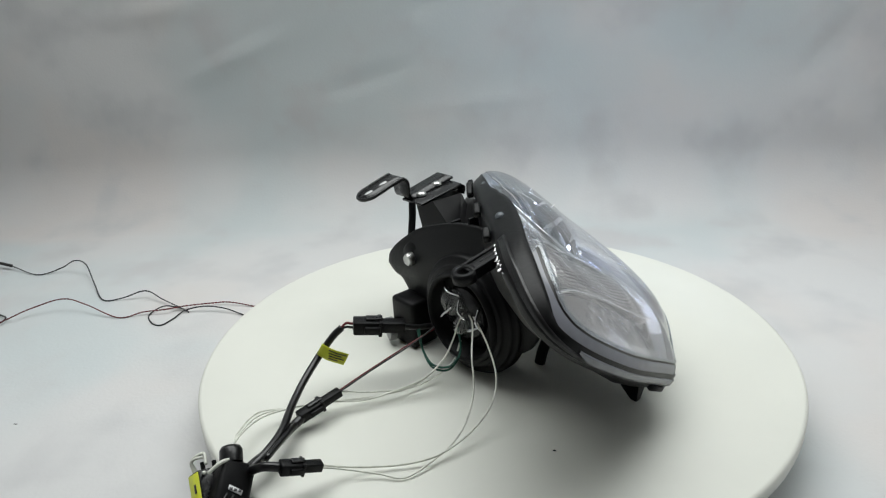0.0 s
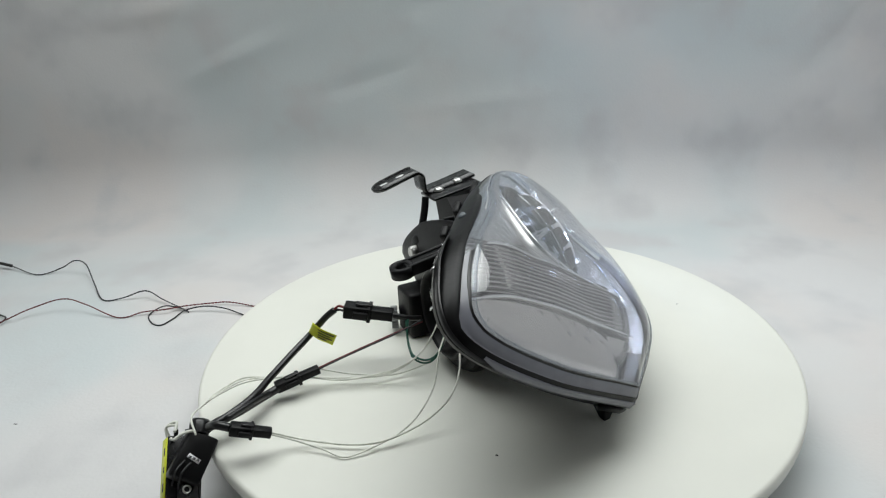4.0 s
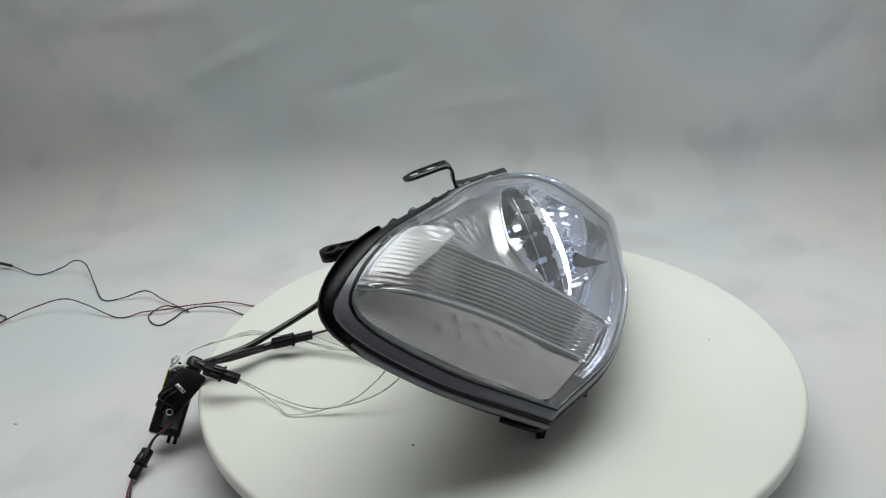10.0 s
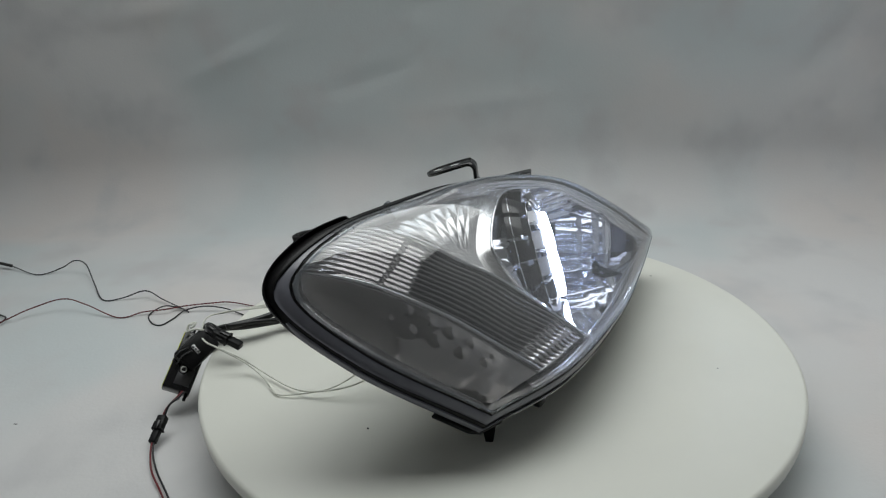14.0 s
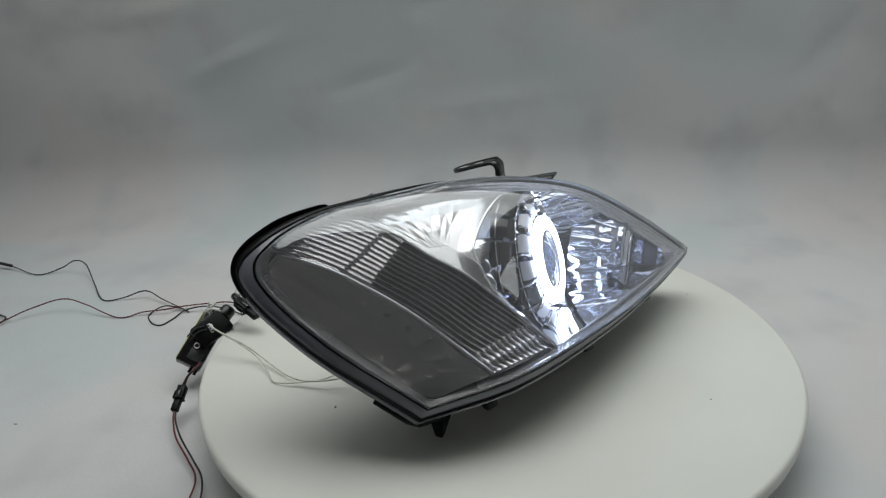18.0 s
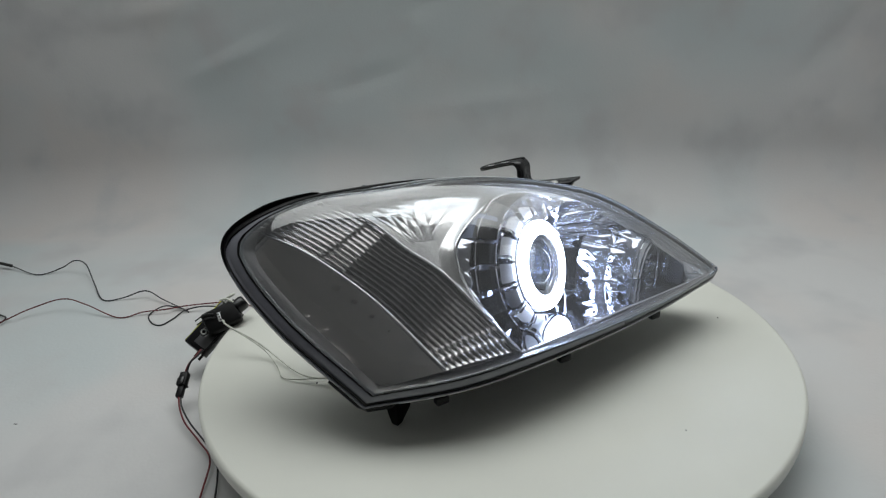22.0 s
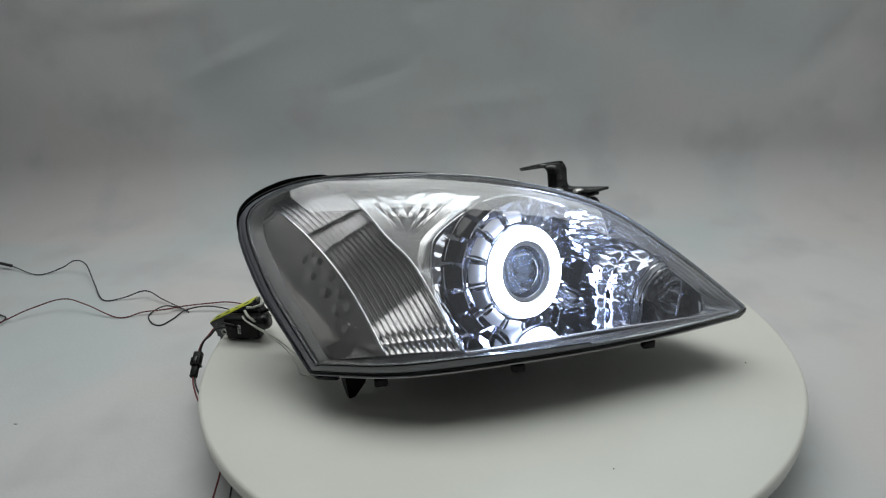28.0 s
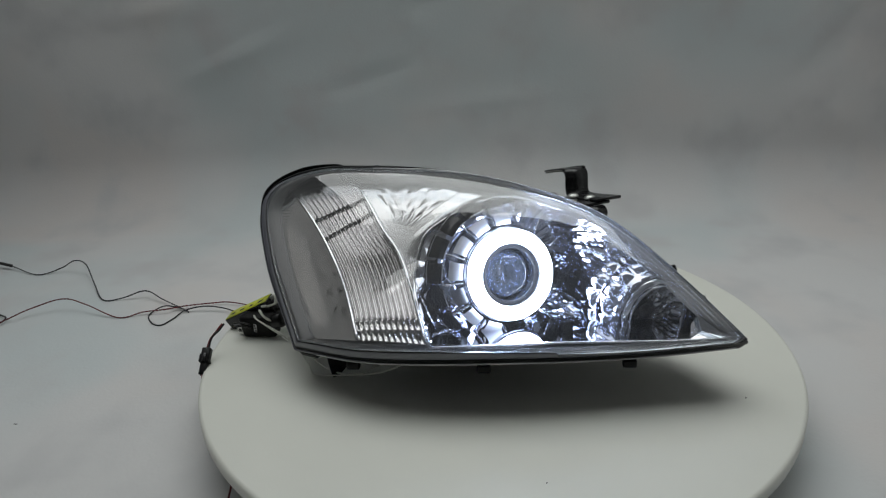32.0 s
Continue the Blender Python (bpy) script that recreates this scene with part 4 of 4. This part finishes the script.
    # fluted wall from the small lamp out to the tip
    rows = [[], [], [], [], []]
    for i in range(9 * 24, 13 * 24 + 12):
        p = mouth[i]
        d = Vector((p.x - LAMP2_AT[0], 0, p.z - LAMP2_AT[2]))
        q = Vector(LAMP2_AT) + d.normalized() * min(0.037, d.length * 0.95) + Vector((0, -0.014, 0))
        for k, row in enumerate(rows):
            v = k / 4
            row.append(p.lerp(q, v) + Vector((0, -0.010 * math.sin(math.pi * v) - 0.0028 * ridge(i / 9) * math.sin(math.pi * min(1.0, v + 0.15)) - 0.001, 0)))
    part("tip_wall", sheet(rows), CHROME_SOFT, LAMP, "fluted chrome wall round the tip", smooth=False, m=TURN)
    # bright facets between the blank and the tip
    fan = [lens_point(a, b, 0.72, 0.0125) for a, b in ((-0.223, -0.001), (-0.239, 0.004), (-0.251, 0.0095), (-0.238, 0.0145), (-0.221, 0.0205), (-0.219, 0.009))]
    hub = lens_point(-0.230, 0.009, 0.72, 0.0185)
    part("tip_reflector", (fan + [hub], [(k, (k + 1) % 6, 6) for k in range(6)]), CHROME, LAMP, "bright chrome facets at the tip", smooth=False, m=TURN)
    # dark blank by the tip
    part("tip_blank", loft([[Vector((-0.142 + x, 0.150 + y, 0.058 + z)) for x, z in ((-0.014, -0.006), (0.000, -0.006), (-0.002, 0.013))] for y in (-0.012, 0.004)]), SMOKE, LAMP, smooth=False, m=TURN)


SMOKE = mat("smoked_plastic", (0.05, 0.05, 0.055), 0.15, vary=0.2, vscale=60)
cavity()


# ---------------- wiring on the turntable ----------------
HARNESS = thing("wiring_harness", "loose black and white wires with black plugs behind the headlight", "wires")


def plug(points, w, h, parent, name="plug", label="black plastic plug"):
    """A two-part connector along a line, with latch and collar."""
    a, b = Vector(points[0]), Vector(points[1])
    d = (b - a).normalized()
    x = d.cross(Vector((0, 0, 1))).normalized()
    up = x.cross(d)
    m = Matrix(((*d, 0), (*x, 0), (*up, 0), (0, 0, 0, 1))).transposed()
    m.translation = (a + b) / 2
    n = (b - a).length
    body = part(name, box_bm(n * 0.55, w, h, 0.0012, at(-n * 0.2, 0, 0)), BLACK, parent, label, m=m)
    part("socket", box_bm(n * 0.5, w * 0.78, h * 0.78, 0.001, at(n * 0.27, 0, 0)), BLACK, body)
    part("latch", box_bm(n * 0.32, w * 0.45, h * 0.28, 0.0006, at(-n * 0.08, 0, h * 0.58)), BLACK_GLOSS, body)
    part("collar", box_bm(n * 0.07, w * 1.15, h * 1.15, 0.0006, at(n * 0.04, 0, 0)), BLACK, body)
    part("latch", box_bm(n * 0.3, w * 0.25, h * 0.5, 0.0006, at(-n * 0.12, w * 0.6, 0)), BLACK, body)
    return body


def harness():
    big = plug([(-0.131, -0.080, 0.058), (-0.084, -0.068, 0.051)], 0.016, 0.013, HARNESS, label="large black multi-way plug")
    part("plug_tail", tube([(-0.090, -0.069, 0.052), (-0.072, -0.062, 0.046), (-0.060, -0.052, 0.042)], 0.0030, 8), RUBBER, HARNESS)
    for k, (mt, dz) in enumerate(((RED_WIRE, 0.002), (BLACK_WIRE, -0.002))):
        part("core", tube([(-0.130, -0.080, 0.058 + dz), (-0.137, -0.078, 0.0575 + dz), (-0.143, -0.080, 0.054)], 0.0013, 6), mt, HARNESS)
    part("cable", tube([(-0.141, -0.079, 0.0555), (-0.150, -0.084, 0.048), (-0.162, -0.098, 0.034), (-0.170, -0.125, 0.025), (-0.1725, -0.155, 0.021), (-0.172, -0.190, 0.020), (-0.180, -0.222, 0.019), (-0.196, -0.240, 0.012)], 0.0034, 10), RUBBER, HARNESS, "thick black sheathed cable")
    part("cable", tube([(-0.161, -0.157, 0.014), (-0.170, -0.178, 0.013), (-0.177, -0.205, 0.015), (-0.184, -0.224, 0.017), (-0.198, -0.242, 0.010)], 0.0040, 10), RUBBER, HARNESS)
    part("cable", tube([(-0.166, -0.165, 0.012), (-0.166, -0.190, 0.020), (-0.172, -0.225, 0.024)], 0.0026, 8), RUBBER, HARNESS)
    plug([(-0.166, -0.162, 0.0135), (-0.136, -0.132, 0.020)], 0.0105, 0.009, HARNESS)
    for k, mt in enumerate((RED_WIRE, BLACK_WIRE)):
        o = 0.0012 * (k * 2 - 1)
        part("thin_lead", tube([(-0.138 + o, -0.134, 0.020), (-0.110 + o, -0.108, 0.028), (-0.076 + o, -0.080, 0.038), (-0.055, -0.060, 0.044 + o)], 0.0007, 6), mt, HARNESS)
    plug([(-0.156, -0.243, 0.031), (-0.130, -0.226, 0.019)], 0.0105, 0.009, HARNESS)
    part("cable", tube([(-0.155, -0.242, 0.031), (-0.166, -0.244, 0.033), (-0.178, -0.240, 0.026)], 0.0036, 8), RUBBER, HARNESS)
    for o in (0.0, 1.0, 2.0):
        part("white_wire", tube([(-0.026, -0.060, 0.062), (-0.031, -0.078, 0.058), (-0.036, -0.086, 0.045), (-0.045, -0.094 - 0.001 * o, 0.030), (-0.061, -0.103 - 0.003 * o, 0.016 + 0.002 * o), (-0.081, -0.111 - 0.003 * o, 0.008 + 0.003 * o), (-0.114, -0.120 - 0.005 * o, 0.006 + 0.002 * o), (-0.148, -0.130 - 0.003 * o, 0.008 + 0.002 * o), (-0.175, -0.144, 0.012), (-0.196 - 0.003 * o, -0.163 + 0.003 * o, 0.016), (-0.204 - 0.002 * o, -0.190, 0.020), (-0.2015, -0.217 + 0.003 * o, 0.026), (-0.197, -0.236, 0.029), (-0.186, -0.247, 0.022)], 0.0008, 6), WHITE_WIRE, HARNESS, "pale silicone wire")
    part("white_wire", tube([(-0.136, -0.131, 0.020), (-0.105, -0.120, 0.012), (-0.070, -0.100, 0.005), (-0.040, -0.075, 0.012), (-0.03, -0.06, 0.03)], 0.0009, 6), WHITE_WIRE, HARNESS)
    for o in (0.0, 1.0):
        part("green_wire", tube([(-0.070 - 0.002 * o, -0.062, 0.046), (-0.066, -0.076, 0.030), (-0.056, -0.088, 0.017 + 0.003 * o), (-0.040, -0.088, 0.015 + 0.003 * o), (-0.030, -0.078, 0.028), (-0.032, -0.064, 0.046)], 0.0011, 6), GREEN_WIRE, HARNESS, "dark green wire")
    # yellow flag on the thick cable
    root, along, across = Vector((-0.1595, -0.0950, 0.0435)), Vector((0.86, 0.05, -0.50)), Vector((0.42, 0.0, 0.78))
    bend = Vector((0.1, -1.0, 0.1)).normalized()
    rows = [[root + along * (0.027 * u) + across * (0.015 * (v - 0.5)) + bend * (0.0035 + 0.0022 * math.sin(4.2 * u)) for u in [i / 12 for i in range(13)]] for v in (0, 0.25, 0.5, 0.75, 1)]
    flag = part("cable_flag", solid_sheet(rows, -bend * 0.0005), YELLOW, HARNESS, "bright yellow paper flag with printed lines")
    for k, (u0, u1) in enumerate(((0.30, 0.95), (0.34, 0.80), (0.38, 0.92), (0.40, 0.74))):
        v = 0.82 - 0.2 * k
        line = [root + along * (0.027 * u) + across * (0.015 * (v - 0.5)) + bend * (0.0041 + 0.0022 * math.sin(4.2 * u)) for u in (u0, (u0 + u1) / 2, u1)]
        part("flag_print", tube(line, 0.0005, 5, 4), DARK_PRINT, flag)


harness()
SLACK = thing("slack_wires", "pair of slack pale wires looping over the turntable", "wires")


def slack():
    tail = [(-0.1545, -0.2425, 0.031), (-0.166, -0.244, 0.033), (-0.1775, -0.240, 0.026)]
    part("white_wire", tube([(-0.020, -0.064, 0.062), (-0.014, -0.082, 0.062), (-0.004, -0.106, 0.052), (0.003, -0.130, 0.038), (0.001, -0.150, 0.026), (-0.010, -0.1675, 0.016), (-0.026, -0.185, 0.010), (-0.046, -0.1995, 0.006), (-0.070, -0.2065, 0.004), (-0.098, -0.211, 0.005), (-0.119, -0.2166, 0.010), (-0.133, -0.226, 0.019)] + tail, 0.0009, 6), WHITE_WIRE, SLACK, "pale silicone wire")
    part("white_wire", tube([(-0.022, -0.066, 0.062), (-0.0174, -0.087, 0.062), (-0.0176, -0.1216, 0.050), (-0.016, -0.1435, 0.030), (-0.022, -0.1675, 0.016), (-0.033, -0.186, 0.008), (-0.051, -0.206, 0.004), (-0.0687, -0.2195, 0.002), (-0.0885, -0.2175, 0.004), (-0.114, -0.2185, 0.009), (-0.132, -0.227, 0.018)] + tail, 0.0008, 6), WHITE_WIRE, SLACK)


slack()
BALLAST = thing("ballast_box", "small black ballast box with yellow sticker and taped igniter", "ballast")


def ballast():
    """Box along x, its broad face to -y, sticker edge up."""
    L, H, D = 0.064, 0.028, 0.016
    body = part("case", box_bm(L, D, H, 0.0012), BLACK_GLOSS, BALLAST, "glossy black plastic case")
    part("sticker", box_bm(L * 0.96, D * 0.94, 0.0006, 0), YELLOW, body, "yellow-green warning sticker", m=at(0, 0, H / 2 + 0.0002))
    for k in range(4):
        part("sticker_print", box_bm(L * 0.07 + 0.002 * (k % 2), 0.003, 0.0003, 0), DARK_PRINT, body, m=at(-0.022 + 0.014 * k, -0.001, H / 2 + 0.0006))
    part("face_sticker", box_bm(0.020, 0.0005, 0.016, 0), SILVER_STICKER, body, "dull silver sticker", m=at(-0.016, -D / 2 - 0.0002, -0.003))
    for x, z in ((-1, -0.011), (-1, -0.005), (1, 0.006), (1, -0.003)):
        part("peg", tube([(x * L / 2, 0, z), (x * (L / 2 + 0.004), 0, z), (x * (L / 2 + 0.0065), 0, z)], 0.0017, 8, 3), BLACK, body)
    ign = part("igniter", box_bm(0.040, 0.015, 0.026, 0.003, None, 3), BLACK, BALLAST, "black igniter block taped to the case", m=at(0.012, -D / 2 - 0.0078, -0.004) @ pose(0, 0, 0, 0, 24, 0))
    part("igniter_label", box_bm(0.0035, 0.0004, 0.011, 0), WHITE_PRINT, ign, "small white label", m=at(-0.002, -0.0077, 0.0) @ pose(0, 0, 0, 0, 10, 0))
    for k in range(3):
        part("label_print", box_bm(0.0018, 0.0003, 0.0022, 0), SILVER_STICKER, ign, m=at(-0.002, -0.0080, -0.0034 + 0.0034 * k))
    part("cable_gland", lathe([(0.0, 0.012), (0.007, 0.012), (0.0085, 0.009), (0.0085, 0.0)], 24), RUBBER, ign, m=at(0.019, 0, 0.004) @ pose(0, 0, 0, 0, 75, 0))
    tab = part("mounting_tab", box_bm(0.010, 0.002, 0.009, 0.0008), BLACK_GLOSS, ign, m=at(-0.023, -0.001, -0.006))
    part("tab_eye", lathe([(0.0022, -0.0015), (0.0034, -0.0015), (0.0034, 0.0015), (0.0022, 0.0015)], 16, closed=True), STEEL, ign, m=at(-0.024, -0.002, -0.006) @ F_AXIS)
    for z in (0.006, 0.001):
        part("cable_tie", tube([(-0.006, -0.009, z), (-0.016, -0.010, z + 0.003), (-0.027, -0.010, z + 0.001)], 0.0008, 6), RUBBER, ign)
    for k in range(2):
        part("white_loop", tube([(0.028, 0.002, 0.011 - 0.003 * k), (0.040, 0.0, 0.014), (0.043 - 0.003 * k, -0.008, 0.008), (0.034, -0.013, 0.010)], 0.0012, 6), WHITE_WIRE, BALLAST, "pale wire looped over the block")
    part("white_coil", tube([(0.026, -0.018, 0.012), (0.031, -0.024, 0.004), (0.033, -0.018, -0.008), (0.032, -0.008, -0.010), (0.029, -0.006, 0.006), (0.028, -0.014, 0.013)], 0.0014, 6), WHITE_WIRE, BALLAST)


SILVER_STICKER = mat("dull_silver_sticker", (0.13, 0.13, 0.135), 0.35, 0.3, vary=0.2, vscale=90)
ballast()
LEAD = thing("power_lead", "twisted red and black supply lead with black plug", "cable")


def power_lead():
    """Hangs from the box's end; its own origin is the plug's middle, z up."""
    for k, mt in enumerate((RED_WIRE, BLACK_WIRE)):
        o = 0.001 * (2 * k - 1)
        part("upper_wire", tube([(0.014 + o, 0.033, 0.021), (0.010 + o, 0.026, 0.018), (0.004 + o, 0.018, 0.014 + o), (0.0 + o, 0.008, 0.004)], 0.0011, 6), mt, LEAD)
        w = 1 + 0.5 * k
        part("lower_wire", tube([(o, -0.012, -0.004), (0.006 + o * w, -0.028, -0.007), (0.020 + o * 2 * w, -0.050, -0.009), (0.043 + o * 2 * w, -0.076, -0.010), (0.062 + 3 * o, -0.100, -0.010), (0.070 + 6 * o, -0.135, -0.010), (0.076 + 8 * o, -0.19, -0.010), (0.085 + 8 * o, -0.27, -0.010)], 0.0009, 6), mt, LEAD, "red wire" if k == 0 else "black wire")
    plug([(0.0, 0.013, 0.006), (0.0, -0.014, -0.005)], 0.009, 0.008, LEAD)


power_lead()


# ---------------- loose wires on the table ----------------
def table_wires():
    z = TABLE + 0.0012
    black = thing("black_wire", "thin twisted black wire lying loose on the paper", "wire")
    line = [(-0.86, 0.345, z + 0.012), (-0.80, 0.330, z + 0.006), (-0.735, 0.303, z), (-0.700, 0.316, z + 0.006), (-0.672, 0.312, z + 0.020), (-0.646, 0.300, z + 0.018), (-0.605, 0.250, z + 0.006), (-0.569, 0.208, z), (-0.540, 0.209, z + 0.002), (-0.506, 0.216, z + 0.010), (-0.470, 0.196, z + 0.005),
            (-0.431, 0.173, z + 0.0016), (-0.420, 0.166, z)]
    for phase, coat in ((0.0, BLACK_WIRE), (math.pi, GREY_WIRE)):
        part("strand", tube(twisted(line, 0.0006, 0.011, phase), 0.00062, 5, 1), coat, black)
    part("sheath", tube([(-0.92, 0.36, z + 0.016), (-0.86, 0.345, z + 0.012), (-0.795, 0.328, z + 0.006)], 0.0026, 8), RUBBER, black)
    part("strand", tube([(-0.431, 0.172, z + 0.003), (-0.460, 0.178, z + 0.004), (-0.474, 0.160, z), (-0.460, 0.137, z), (-0.443, 0.129, z), (-0.434, 0.147, z), (-0.426, 0.168, z + 0.002), (-0.400, 0.172, z + 0.006), (-0.370, 0.168, z + 0.005), (-0.339, 0.157, z)], 0.0010, 6), BLACK_WIRE, black)
    red = thing("red_wire", "thin twisted red wire lying loose on the paper", "wire")
    line = [(-0.78, 0.118, z), (-0.690, 0.128, z + 0.001), (-0.648, 0.160, z + 0.010), (-0.610, 0.180, z + 0.016), (-0.570, 0.170, z + 0.012), (-0.515, 0.152, z), (-0.484, 0.162, z + 0.003), (-0.452, 0.166, z + 0.005), (-0.430, 0.180, z + 0.003), (-0.395, 0.190, z + 0.002), (-0.369, 0.190, z + 0.003), (-0.331, 0.182, z)]
    for phase, coat in ((0.0, RED_WIRE), (math.pi, DARK_RED_WIRE)):
        part("strand", tube(twisted(line, 0.00055, 0.010, phase), 0.0006, 5, 1), coat, red)
    dark = thing("wire_end", "end of a dark wire lying on the paper", "wire")
    part("strand", tube([(-0.70, 0.10, z), (-0.676, 0.135, z + 0.002), (-0.677, 0.150, z + 0.003), (-0.70, 0.165, z)], 0.0012, 6), BLACK_WIRE, dark)
    bit = thing("thread_bit", "tiny dark thread lying on the paper", "thread")
    part("strand", tube([(-0.5005, -0.081, TABLE + 0.0004), (-0.498, -0.0815, TABLE + 0.0004), (-0.4965, -0.0812, TABLE + 0.0004)], 0.0004, 5), DARK_PRINT, bit)


table_wires()


# ---------------- motion ----------------
def turned(t, m):
    return pose(0, 0, 0, 0, 0, RATE * t) @ m


def motions():
    turn_rows = [(t, pose(0, 0, 0, 0, 0, RATE * t)) for t in range(0, 33)]
    for ob in (LAMP, DISC, HARNESS):
        walk(ob, turn_rows)
    # the slack pair lags behind once the box drags
    rows = [(t, pose(0, 0, 0, 0, 0, RATE * t)) for t in range(0, 11)]
    rows += [(t, pose(dx, 0, 0, 0, 0, RATE * te)) for t, te, dx in ((12, 11.5, 0), (14, 12.6, 0), (17, 14.0, 0), (20, 14.5, 0.006), (24, 15.0, 0.016), (28, 15.2, 0.030), (32, 15.3, 0.042))]
    walk(SLACK, rows)
    # the box rides on the rim until its lead draws tight, then drags over the platter
    rest = pose(-0.3051, -0.115, -0.0164, -60, -42.3, 84.2)
    rows = [(t, pose(0, 0, 0.004 * max(0.0, 1 - t / 6) + 0.014 * max(0.0, 1 - t / 3)) @ turned(t - 9, rest)) for t in range(0, 13)]
    rows += [(13.5, pose(-0.3245, -0.040, -0.012, -56, -35, 80.5)), (16, pose(-0.3275, -0.008, -0.0105, -54, -33.5, 73)), (19, pose(-0.3279, 0.0199, -0.0094, -50, -33.2, 65.7)),
             (23, pose(-0.3143, 0.0331, -0.0024, -52, -29, 41.8)), (25.5, pose(-0.296, 0.026, 0.008, -24, -27, 14)), (28, pose(-0.2800, 0.0154, 0.0145, 2, -27, -8.3)), (32, pose(-0.2650, 0.0223, 0.0150, 10, -27, -12))]
    walk(BALLAST, rows)
    plug_rest = pose(-0.316, -0.165, -0.044, 0, 0, -10)
    rows = [(t, turned((t - 9) * 0.9, plug_rest)) for t in range(0, 10)]
    rows += [(13, pose(-0.331, -0.120, -0.043, 0, 0, -2)), (16, pose(-0.322, -0.078, -0.036, 2, 0, -2)), (19, pose(-0.324, -0.064, -0.031, 4, 0, 0)),
             (23, pose(-0.329, -0.042, -0.029, 5, 0, 4)), (28, pose(-0.313, -0.038, -0.010, 9, 0, 3)), (32, pose(-0.294, -0.054, 0.004, 14, 0, 2))]
    walk(LEAD, rows)


motions()
